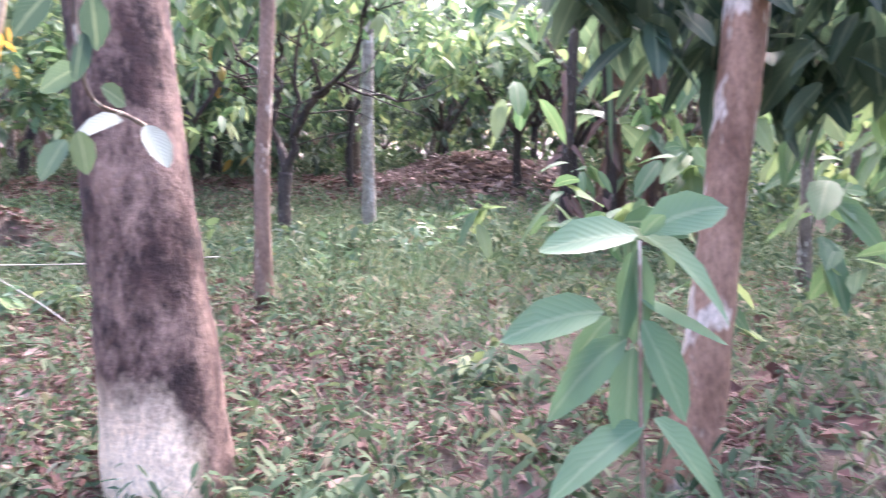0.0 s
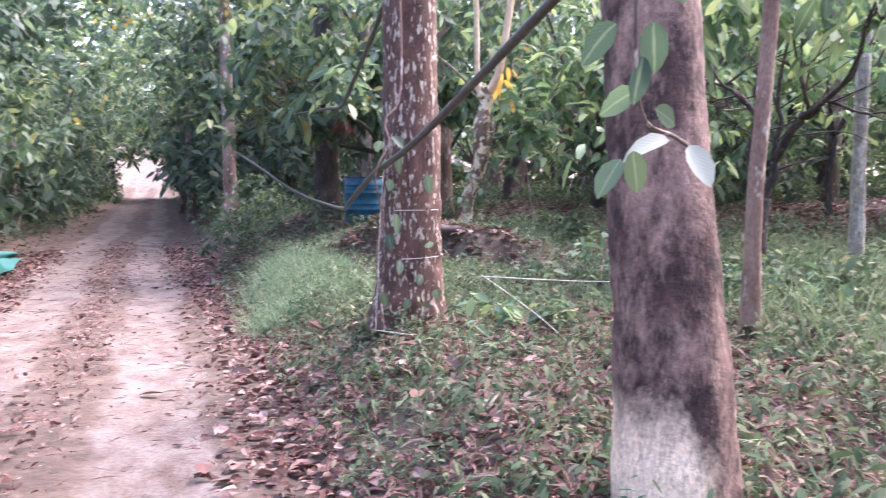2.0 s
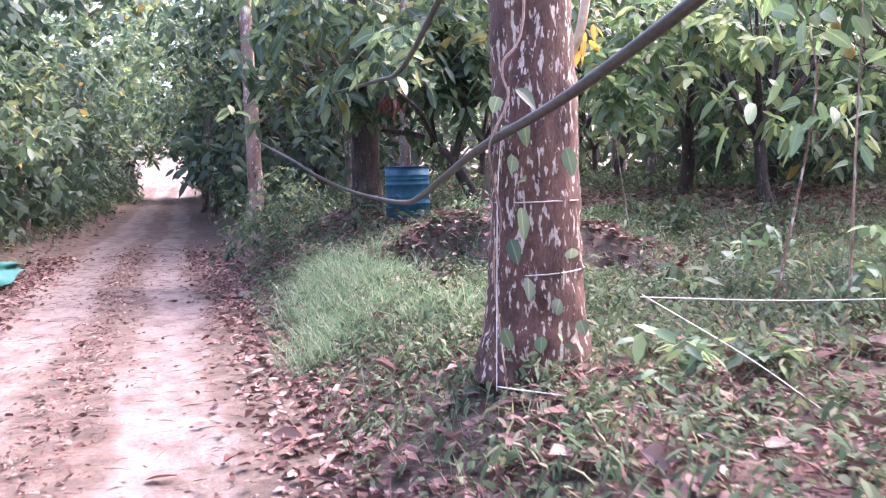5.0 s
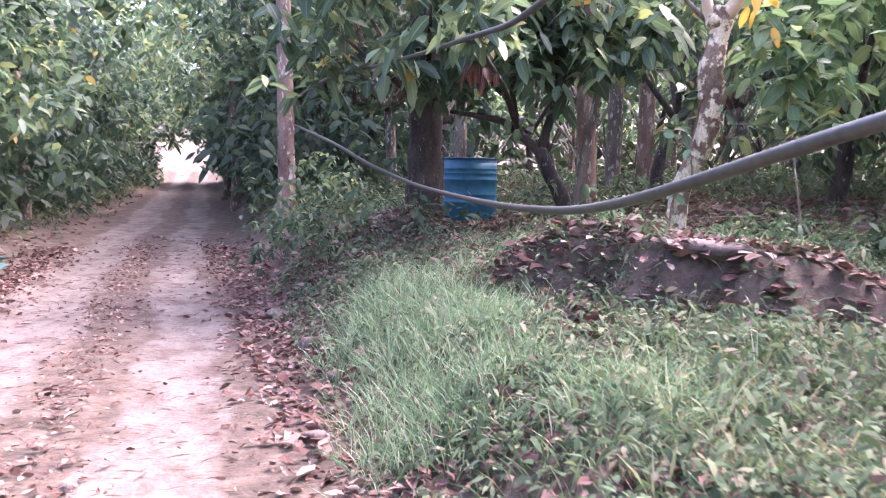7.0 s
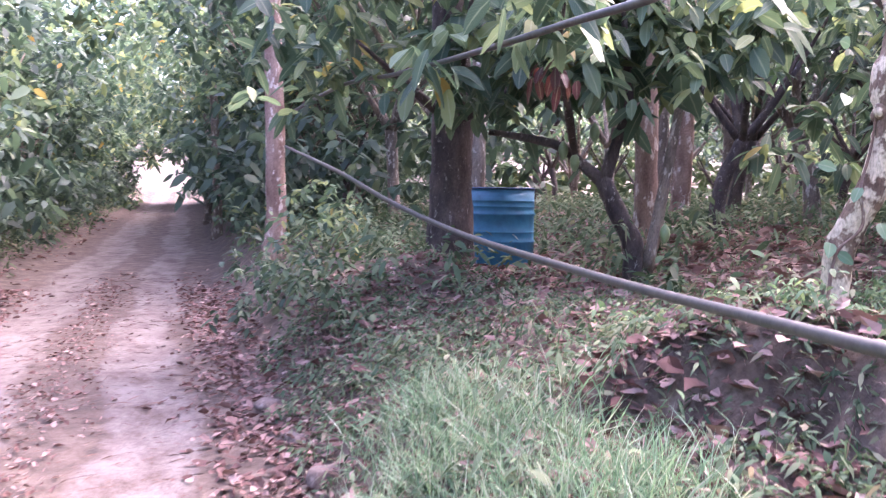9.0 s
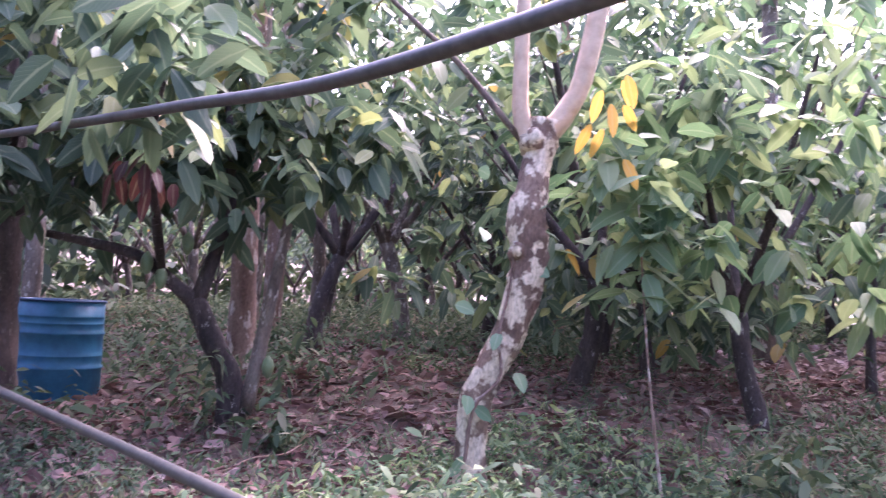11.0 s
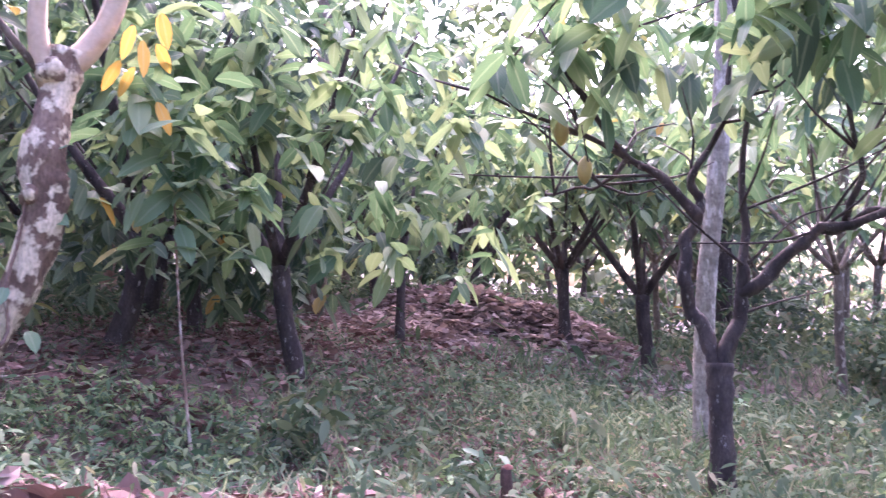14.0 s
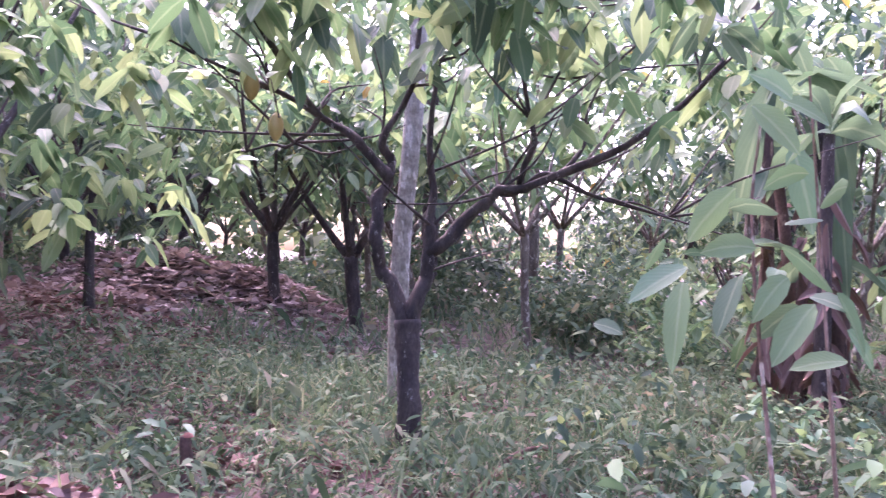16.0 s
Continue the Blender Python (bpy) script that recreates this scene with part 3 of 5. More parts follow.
leaf_parts("vine_leaf", np.array([(3.4, 10.72, 2.14), (3.36, 10.74, 2.44), (3.62, 10.5, 2.28), (3.45, 10.7, 1.75), (3.5, 10.66, 1.5), (3.3, 10.8, 1.75), (3.36, 10.74, 1.3), (3.6, 10.55, 1.95), (3.58, 10.62, 1.42)]) - b, wl.normal(size=(9, 3)) * [0.8, 0.8, 0.3] + [-0.2, -0.6, -0.5], 0.11, 0.07, 3, 0.3, 0.25, 0.7, (-0.6, -0.6, 0.4), LEAF_SAP, w)
leaf_parts("yellow_leaf", np.array([(3.74, 10.22, 2.76)]) - b + wl.normal(size=(8, 3)) * [0.05, 0.05, 0.1], wl.normal(size=(8, 3)) * 0.45 + [0, 0, -1.0], 0.15, 0.06, 4, 0.2, 0.15, 0.5, (-0.6, -0.6, 0.3), LEAF_YELLOW, w, "hanging yellow leaf")
part("crown", crown([(0.6, -0.6, 1.5), (0.75, -0.7, 1.3), (0.5, -0.5, 1.75), (0.1, -0.3, 3.6), (0.6, -0.7, 3.8), (-0.3, 0.1, 3.5)], 0.17, 75, 5, 0.2, 36, 0.3, 0.7, fine_leaves), LEAF_BRIGHT, w)

c0 = tree_at(3.45, 13.2, "forked cacao tree hung with green pods", name="cacao_tree")
b = np.array(c0.location)
trunk(c0, [b, (3.4, 13.2, 1.15), (3.27, 13.27, 1.45), (3.17, 13.33, 1.7)], [0.1, 0.09, 0.082, 0.07], BARK_DARK, 14, 0.2, 24, 14)
limb(c0, [(3.17, 13.33, 1.68), (2.98, 13.42, 1.85), (2.78, 13.5, 2.0), (2.25, 13.7, 2.1)], [0.06, 0.05, 0.042, 0.028], BARK_DARK, 3)
limb(c0, [(3.18, 13.33, 1.68), (3.27, 13.28, 2.0), (3.33, 13.2, 2.4), (3.2, 13.1, 3.2)], [0.06, 0.05, 0.045, 0.02], BARK_DARK, 4)
limb(c0, [(2.95, 13.43, 1.9), (2.85, 13.4, 2.4), (2.55, 13.4, 3.3)], [0.035, 0.03, 0.015], BARK_DARK, 5)
limb(c0, [(3.5, 13.1, 0.9), (3.6, 13.08, 1.5), (3.68, 13.0, 2.2), (3.75, 12.9, 3.2)], [0.055, 0.05, 0.04, 0.02], BARK_GREY, 6)
part("crown", crown(np.array([(2.3, 13.6, 2.5), (2.7, 13.3, 2.9), (3.2, 13.0, 2.9), (3.7, 12.8, 2.6), (3.8, 12.9, 3.1), (2.5, 13.2, 3.4), (3.3, 13.2, 3.5), (4.1, 12.7, 2.9), (2.9, 12.9, 2.6)]) - b, 0.27, 160, 6, 0.26, 37, 0.7, 0.7, fine_leaves), LEAF, c0)
part("upper_crown", crown(np.array([(2.6, 13.0, 3.9), (3.4, 12.8, 4.2), (4.2, 13.2, 3.8), (3.0, 13.8, 4.3), (4.8, 13.5, 3.5), (2.0, 13.6, 3.7), (3.9, 13.6, 4.6), (2.5, 13.2, 4.7)]) - b, 0.38, 95, 6, 0.26, 41, 0.6), LEAF, c0)
limb(c0, [(2.95, 13.43, 1.9), (2.5, 12.6, 2.3), (1.98, 11.5, 2.42), (1.8, 11.0, 2.6)], [0.035, 0.028, 0.018, 0.008], BARK_DARK, 8)
part("branch_leaves", crown(np.array([(2.2, 12.0, 2.6), (1.9, 11.3, 2.65), (2.35, 12.4, 2.75), (1.8, 11.0, 2.7), (2.1, 11.8, 2.95)]) - b, 0.18, 34, 6, 0.24, 39, 0.6, 0.7, fine_leaves), LEAF, c0)
r = np.random.default_rng(5)
leaf_parts("young_leaf", np.array([(1.97, 11.48, 2.33)]) - b + r.normal(size=(15, 3)) * [0.08, 0.08, 0.06], r.normal(size=(15, 3)) * [0.8, 0.8, 0.3] + [0, 0, -1.1], 0.13, 0.055, 2, 0.3, 0.2, 0.3, (0, 0, 1.0), LEAF_RED, c0, "hanging dark red young leaf")
pod_shape = lathe([(-0.085, 0.004), (-0.075, 0.018), (-0.04, 0.038), (0.0, 0.045), (0.04, 0.037), (0.065, 0.02), (0.08, 0.005)], 10)
for p in ((2.93, 13.38, 1.9), (2.83, 13.4, 2.0), (3.6, 13.0, 1.3), (2.45, 13.35, 3.0), (2.62, 13.3, 2.55), (3.05, 13.25, 2.15)):
    ob = part("pod", pod_shape, POD, c0, "ribbed green cacao pod")
    ob.location = np.array(p) - b + [0, 0, -0.06]

post_tree = tree_at(4.3, 14.6, "smooth pinkish trunk behind a cacao tree")
b = np.array(post_tree.location)
trunk(post_tree, [b, b + [-0.02, 0, 1.0], b + [-0.05, 0.0, 2.2], b + [0, 0.1, 5.5]], [0.13, 0.12, 0.115, 0.08], BARK_PINK, 16, 0.2)
part("crown", crown([(0.8, 0.6, 3.6), (-0.7, -0.5, 3.4), (0, 0.8, 4.2), (0.3, -0.6, 3.8), (1.3, -0.4, 3.9), (0.9, 0.2, 4.6), (-0.3, -0.4, 4.9)], 0.55, 110, 6, 0.27, 38), LEAF, post_tree)
for x, y, r, m, l in ((5.9, 17.3, 0.14, BARK_GREY, "grey trunk deep in the plantation"), (7.6, 19.5, 0.17, BARK_PINK, "reddish trunk deep in the plantation"), (9.5, 21, 0.13, BARK_GREY, "grey trunk deep in the plantation"), (12.5, 17.5, 0.15, BARK_PINK, "reddish trunk deep in the plantation"), (17, 5.2, 0.13, BARK_GREY, "grey trunk in the open field"), (15.5, 7.3, 0.17, BARK_DARK, "dark trunk in the open field"), (16, 1.2, 0.14, BARK_GREY, "grey trunk in the open field"), (3.6, 18.5, 0.12, BARK_GREY, "grey trunk deep in the plantation"), (11, 12.8, 0.14, BARK_GREY, "grey trunk deep in the plantation")):
    q = tree_at(x, y, l, "shade trees")
    b = np.array(q.location)
    trunk(q, [b, b + [0.05, 0, 1.5], b + [0.0, 0.1, 7.0]], [r, r * 0.9, r * 0.6], m, int(x * 10), 0.2, 16, 12)
    part("crown", crown([(0.9, 0.6, 5.2), (-0.9, -0.7, 5.5), (0, 1.0, 6.2), (0.3, -1.0, 6.4), (0, 0, 7.2)], 0.8, 90, 6, 0.32, int(x * 7)), LEAF, q)

# open-branched cacao in the clearing
k = tree_at(5.5, 7.55, "open-branched dark cacao tree with spreading limbs", name="cacao_tree")
b = np.array(k.location)
trunk(k, [b, (5.52, 7.57, 1.0), (5.56, 7.59, 1.32)], [0.078, 0.066, 0.08], BARK_DARK, 15, 0.2, 24, 14, 0.1)
K_LIMBS = (
    ([(5.56, 7.6, 1.28), (5.59, 7.71, 1.56), (5.57, 7.8, 1.78), (5.59, 7.78, 2.0), (5.57, 7.73, 2.18)], 0.044, 0.032),
    ([(5.57, 7.72, 2.16), (5.52, 7.95, 2.4), (5.48, 8.16, 2.52), (5.3, 8.57, 3.1)], 0.034, 0.012),
    ([(5.55, 7.98, 2.42), (5.4, 8.4, 2.62), (5.26, 8.96, 2.85)], 0.02, 0.007),
    ([(5.57, 7.73, 2.16), (5.6, 7.78, 2.4), (5.52, 7.62, 2.7), (5.5, 7.55, 3.3)], 0.03, 0.01),
    ([(5.57, 7.57, 1.28), (5.6, 7.5, 1.6), (5.6, 7.46, 1.88), (5.62, 7.5, 2.2), (5.7, 7.45, 2.9)], 0.05, 0.014),
    ([(5.6, 7.48, 1.72), (5.58, 7.25, 1.93), (5.57, 7.08, 2.1), (5.54, 6.9, 2.16), (5.45, 6.4, 2.38), (5.26, 5.98, 2.72), (5.2, 5.8, 3.05)], 0.042, 0.01),
    ([(5.56, 7.06, 2.1), (5.6, 6.75, 2.2), (5.65, 6.4, 2.1), (5.7, 6.0, 2.0)], 0.022, 0.006),
    ([(5.55, 6.95, 2.15), (5.4, 6.9, 2.5), (5.38, 7.05, 3.1)], 0.022, 0.01),
    ([(5.52, 6.75, 2.2), (5.7, 6.55, 2.5), (5.8, 6.4, 2.9)], 0.018, 0.006),
    ([(5.48, 8.14, 2.5), (5.6, 8.3, 2.35), (5.7, 8.6, 2.3)], 0.016, 0.006),
)
def crooked(pts, seed):
    """The same line with small kinks, its ends kept."""
    c = spline(pts, 2 * len(pts))
    c[1:-1] += np.random.default_rng(seed).normal(size=(len(c) - 2, 3)) * 0.018
    return c


for j, (pts, r0, r1) in enumerate(K_LIMBS):
    part("limb", tube(crooked(pts, j) - b, [r0, (r0 + r1) / 2, r1], 30, 10, 0.24, 50 + j), BARK_DARK, k)
kr = np.random.default_rng(77)
for j in range(72):
    pts = K_LIMBS[1 + j % 9][0]
    q = np.array(pts[1 + kr.integers(len(pts) - 1)])
    d = kr.normal(size=3) * [0.35, 0.5, 0.2] + [0, 0, 0.3]
    limb(k, [q, q + d * 0.5 + kr.normal(size=3) * 0.04, q + d * (0.9 + 0.4 * kr.random())], [0.01, 0.007, 0.003], BARK_DARK, 80 + j, "twig", 8, 6)
kb = np.array([(5.3, 8.5, 3.1), (5.2, 8.8, 2.85), (5.5, 7.6, 3.2), (5.7, 7.4, 3.0), (5.4, 7.0, 3.1), (5.2, 6.0, 2.95), (5.3, 6.3, 2.6), (5.0, 6.8, 3.2), (4.9, 7.6, 3.3), (5.0, 8.2, 3.3), (5.8, 6.4, 3.0), (4.6, 7.2, 3.2), (4.5, 6.4, 3.1)]) - b
part("crown", crown(kb, 0.26, 120, 5, 0.23, 18, 0.8, 0.7, fine_leaves), LEAF_BRIGHT, k)
part("dark_leaves", crown(kb, 0.25, 28, 4, 0.26, 19, 1.0, 0.7, fine_leaves), LEAF, k)
for p, m in (((5.28, 8.5, 2.62), POD_Y), ((5.3, 8.36, 2.4), POD_Y)):
    ob = part("pod", pod_shape, m, k, "yellowish cacao pod")
    ob.location = np.array(p) - b

# ---- cacao rows ----
generic_cacao(5.92, 12.0, 101, 3.4, 0.9, 0.23, 175, LEAF, spread=0.42, radius=0.085, low=True)
generic_cacao(6.1, 10.5, 102, 3.2, 0.9, 0.22, 165, LEAF_BRIGHT, spread=0.42, radius=0.07, low=1.25)
generic_cacao(8.4, 13.6, 103, 3.6, 1.0, 0.25, 220, LEAF_DARK, spread=0.45, low=True)
generic_cacao(12.0, 9.45, 104, 3.3, 1.0, 0.25, 170, LEAF_BRIGHT, spread=0.45, radius=0.08)
generic_cacao(12.2, 8.3, 105, 3.4, 1.1, 0.25, 150, LEAF, spread=0.45, radius=0.1)
generic_cacao(9.3, 10.9, 106, 3.6, 1.3, 0.24, 190, LEAF_BRIGHT, spread=0.45, radius=0.05, low=1.5)
generic_cacao(9.6, 16.6, 107, 3.8, 1.1, 0.26, 140, LEAF_DARK, spread=0.5)
generic_cacao(7.3, 12.2, 109, 3.3, 0.9, 0.23, 145, LEAF, spread=0.5, radius=0.07, low=True)
generic_cacao(10.8, 14.6, 113, 3.6, 1.0, 0.25, 200, LEAF_DARK, spread=0.55, radius=0.08, low=True)
generic_cacao(14.2, 13.2, 114, 3.6, 1.0, 0.27, 180, LEAF_DARK, spread=0.55, radius=0.08, low=True)
generic_cacao(5.9, 15.8, 108, 3.6, 1.2, 0.26, 130, LEAF, spread=0.45)
generic_cacao(5.6, 2.2, 110, 3.8, 1.5, 0.27, 120, LEAF_BRIGHT, BARK_GREY, spread=0.5, radius=0.04, low=True)
generic_cacao(9.0, 3.0, 111, 4.0, 1.4, 0.28, 120, LEAF_BRIGHT, BARK_GREY, spread=0.55, radius=0.045, low=True)
for i, (x, y) in enumerate(((14.3, 5.2), (19.0, 6.6), (16.8, 8.4), (19.5, 2.2), (22.0, 9.0), (13.2, 1.0))):
    generic_cacao(x, y, 220 + i, 4.8, 1.7, 0.28, 150, (LEAF_BRIGHT, LEAF)[i % 2], BARK_GREY, spread=0.75, radius=0.06, label="slender cacao tree with a high light-green crown")
generic_cacao(10.2, 6.2, 112, 4.0, 1.5, 0.28, 100, LEAF_BRIGHT, BARK_GREY, spread=0.55, radius=0.05)
protos = [generic_cacao(16.5, 12.5 + 3.5 * i, 200 + i, 4.4, 1.2, 0.3, 115, (LEAF, LEAF_BRIGHT, LEAF_DARK, LEAF)[i], (BARK_DARK, BARK_GREY, BARK_DARK, BARK_GREY)[i], spread=0.75) for i in range(4)]
rng = np.random.default_rng(5)
n = 0
for gx0 in np.arange(4, 40, 4.4):
    for gy0 in np.arange(-14, 50, 4.4):
        x, y = gx0 + rng.normal() * 0.8, gy0 + rng.normal() * 0.8
        if x < 15 and -1 < y < 15.5 or x < 6.5 and -2 < y < 18 or x < road_mid(y) + 4 or abs(y - 5 + 0.1 * x) < 2.6 and x < 26:
            continue
        copy_thing(protos[n % 4], pose(x, y, float(ground_z(x, y)) - 0.05, 0, 0, rng.random() * 360) @ Matrix.Scale(0.95 + 0.4 * rng.random(), 4))
        n += 1
left_proto = [generic_cacao(-5.6 - 0.2 * i, 9.0 + 3.2 * i, 300 + i, 5.0, 1.5, 0.27, 430, LEAF_DARK, BARK_GREY, spread=0.6, low=True, label="broad dark-leaved tree overhanging the dirt road") for i in range(3)]
for row, dx in enumerate((4.2, 7.0)):
    for y in np.arange(-8, 58, (3.1, 4.8)[row]):
        if row == 0 and y < 17 or y < -3:
            continue
        x = float(road_mid(y)) - dx - 0.8 * rng.random() - 0.7 * (y > 25)
        copy_thing(left_proto[n % 3], pose(x, y, float(ground_z(x, y)) - 0.05, 0, 0, rng.random() * 360) @ Matrix.Scale(1.0 + 0.4 * rng.random(), 4))
        n += 1
for y in np.arange(22, 58, 3.3):
    x = float(road_mid(y)) + 4.0 + 0.9 * rng.random()
    copy_thing(left_proto[n % 3], pose(x, y, float(ground_z(x, y)) - 0.05, 0, 0, rng.random() * 360) @ Matrix.Scale(1.05 + 0.4 * rng.random(), 4))
    n += 1

for y in np.arange(27, 54, 3.7):
    for side in (-1, 1):
        x = float(road_mid(y)) + side * (3.5 + 0.03 * (y - 27) + 0.5 * rng.random())
        copy_thing(left_proto[n % 3], pose(x, y, float(ground_z(x, y)) - 0.05, 0, 0, rng.random() * 360) @ Matrix.Scale(0.85 + 0.3 * rng.random(), 4))
        n += 1

# trunks that line the far road
for x, y, r, h, m in ((0.7, 19.0, 0.16, 5.5, BARK_PINK), (-0.2, 29.0, 0.13, 4.0, BARK_GREY), (-3.75, 17.6, 0.12, 2.5, BARK_GREY), (-4.35, 18.6, 0.11, 2.6, BARK_PINK), (-4.2, 22.5, 0.12, 3, BARK_GREY), (-0.55, 36, 0.14, 6, BARK_GREY)):
    q = tree_at(x, y, "upright roadside trunk with a thin crown", "roadside trunks")
    b = np.array(q.location)
    trunk(q, [b, b + [0.03, 0, 1.2], b + [-0.06, 0.1, h]], [r, r * 0.9, r * 0.7], m, int(y), 0.25, 18, 14)
    part("crown", crown([(-0.6, 0.2, h - 0.6), (0.6, -0.3, h - 0.3), (0.1, 0.5, h), (0, 0, h + 0.6)], 0.6, 110, 6, 0.26, int(y) + 2), LEAF, q)

# ---- roadside bushes ----
def bush(x, y, size, clumps, leaf, mat, seed, label):
    root = tree_at(x, y, label, "roadside bushes", "bush", "bush", 0.0)
    r = np.random.default_rng(seed)
    anchors = r.normal(size=(8, 3)) * [size * 0.5, size * 0.5, size * 0.3] + [0, 0, size * 0.6]
    anchors[:, 2] = np.abs(anchors[:, 2])
    for j in range(4):
        e = anchors[j]
        part("stem", tube([(0, 0, 0), e * 0.5 + [0, 0, 0.1], e], [0.012 * min(1, size), 0.008 * min(1, size), 0.004 * min(1, size)], 6, 6, 0.1, j), BARK_GREY, root)
    part("leaves", crown(anchors, size * 0.25, clumps, 5, leaf, seed, 0.3), mat, root)


# The bush at x 11 takes LEAF_BRIGHT to look lit.
for i, (x, y, s, c, l, m) in enumerate(((0.75, 13.2, 0.5, 70, 0.1, WEED), (0.5, 15.2, 0.7, 90, 0.12, LEAF_DARK), (1.1, 16.4, 0.8, 90, 0.14, LEAF), (0.75, 21, 1.0, 100, 0.16, LEAF), (0.6, 25, 1.2, 100, 0.18, LEAF_DARK), (0.35, 32, 1.5, 120, 0.22, LEAF), (0.5, 38, 1.5, 120, 0.25, LEAF_DARK), (0.4, 46, 1.7, 130, 0.3, LEAF), (-4.7, 24, 1.2, 110, 0.2, LEAF_DARK), (-4.8, 30, 1.5, 120, 0.22, LEAF), (-5.2, 37, 1.8, 120, 0.25, LEAF_DARK), (-6.2, 45, 1.9, 140, 0.3, LEAF), (-7.0, 53, 2.0, 140, 0.35, LEAF_DARK), (-4.6, 20.2, 0.6, 80, 0.14, WEED), (0.3, 54, 1.8, 130, 0.35, LEAF), (9.5, 4.6, 0.7, 130, 0.13, LEAF_BRIGHT), (10.5, 5.6, 0.8, 130, 0.14, WEED), (8.6, 4.2, 0.5, 90, 0.12, LEAF), (3.3, 12.5, 0.25, 30, 0.12, WEED), (4.5, 9.6, 0.35, 26, 0.12, WEED), (11.0, 4.7, 0.8, 170, 0.13, LEAF_BRIGHT), (10.7, 5.5, 0.7, 150, 0.12, WEED), (12.2, 5.6, 0.9, 150, 0.15, LEAF), (13.5, 4.0, 1.0, 150, 0.18, LEAF), (14.5, 7.0, 0.9, 130, 0.17, WEED), (17.0, 3.5, 1.3, 150, 0.22, LEAF), (18.5, 6.5, 1.4, 150, 0.24, LEAF_DARK), (17.5, 9.0, 1.2, 130, 0.22, LEAF), (15.0, 1.5, 1.2, 140, 0.2, WEED), (20.5, 4.8, 1.5, 150, 0.26, LEAF_FAR))):
    bush(x, y, s, c, l, m, 400 + i, "low leafy green bush among weeds")

# ---- banana clump with dead leaves ----
ban = thing("banana_plant", 7.2, 4.12, float(ground_z(7.2, 4.12)) - 0.03, "clump of dry brown banana stems with hanging dead leaves", "banana plant")
b = np.array(ban.location)
r = np.random.default_rng(21)
for j, (x, y, h) in enumerate(((0.0, 0.0, 2.6), (-0.35, 0.3, 2.4), (0.1, 0.55, 2.8), (0.5, -0.3, 2.7), (-0.75, 0.5, 2.2), (0.35, 0.25, 2.3), (-0.1, 0.35, 1.3))):
    zz = float(ground_z(7.2 + x, 4.12 + y)) - b[2] - 0.03
    part("stem", tube([(x, y, zz), (x + 0.03, y, h * 0.5), (x + 0.1 * r.normal(), y + 0.1 * r.normal(), h)], [0.075, 0.055, 0.04], 14, 10, 0.1, j), (BROWN_STEM, BARK_DARK, BROWN_STEM)[j % 3], ban)
    p = np.array([(x, y, 0.35 + 1.5 * r.random() ** 1.6) for _ in range(16)])
    leaf_parts("dead_leaf", p, r.normal(size=(16, 3)) * [0.9, 0.9, 0.4] + [0, 0, -0.6], 0.14 + 0.16 * r.random(16), 0.08, j, 0.6, 0.9, 1.2, (0, 0, 1.0), DEAD, ban)
    p = np.array([(x, y, h)] * 4)
    leaf_parts("green_leaf", p, r.normal(size=(4, 3)) + [0, 0, 0.2], 0.6 + 0.3 * r.random(4), 0.24, j + 9, 0.6, 0.25, 0.3, (0, 0, 1.0), LEAF, ban)

# ---- saplings with large leaves ----
def sapling(x, y, stem_pts, spec, label, mat=LEAF_SAP, face=(-0.6, -0.5, 0.7), turn=0.45):
    root = tree_at(x, y, label, "", "sapling", "sapling", 0.02)
    b = np.array(root.location)
    part("stem", tube(np.array(stem_pts) - b, [0.009, 0.006, 0.004], 12, 8), BARK_PINK, root)
    for j, (p, d, l) in enumerate(spec):
        part("leaf", leaf_group([np.array(p) - b], [d], l, l * 0.46, j, 0.4, 0.3, turn, face), mat[j % len(mat)] if isinstance(mat, tuple) else mat, root)


sapling(1.98, 1.27, [(1.98, 1.27, 0.33), (1.97, 1.3, 0.7), (2.02, 1.35, 1.24)], [
    ((2.03, 1.36, 1.25), (-0.72, 0.65, 0.05), 0.25), ((2.04, 1.35, 1.25), (0.55, -0.62, -0.35), 0.24), ((2.04, 1.35, 1.26), (0.6, -0.55, 0.45), 0.24),
    ((2.03, 1.36, 1.24), (-0.25, 0.1, -0.95), 0.2), ((2.02, 1.36, 1.22), (0.1, 0.05, -1.0), 0.2), ((2.03, 1.35, 1.25), (0.1, -0.3, 0.5), 0.1),
    ((2.03, 1.36, 1.1), (0.6, -0.6, -0.15), 0.24), ((1.98, 1.42, 1.06), (-0.7, 0.75, 0.0), 0.26), ((1.98, 1.4, 1.05), (-0.15, 0.2, -0.2), 0.14),
    ((1.99, 1.36, 1.0), (-0.6, 0.5, -0.35), 0.22), ((2.0, 1.35, 0.98), (-0.1, 0.0, -0.8), 0.22), ((2.0, 1.33, 1.05), (0.3, -0.3, -0.75), 0.24),
    ((1.98, 1.3, 0.8), (-0.6, 0.6, -0.45), 0.27), ((1.98, 1.28, 0.82), (0.55, -0.5, -0.7), 0.27)], "young sapling with large pale green drooping leaves")
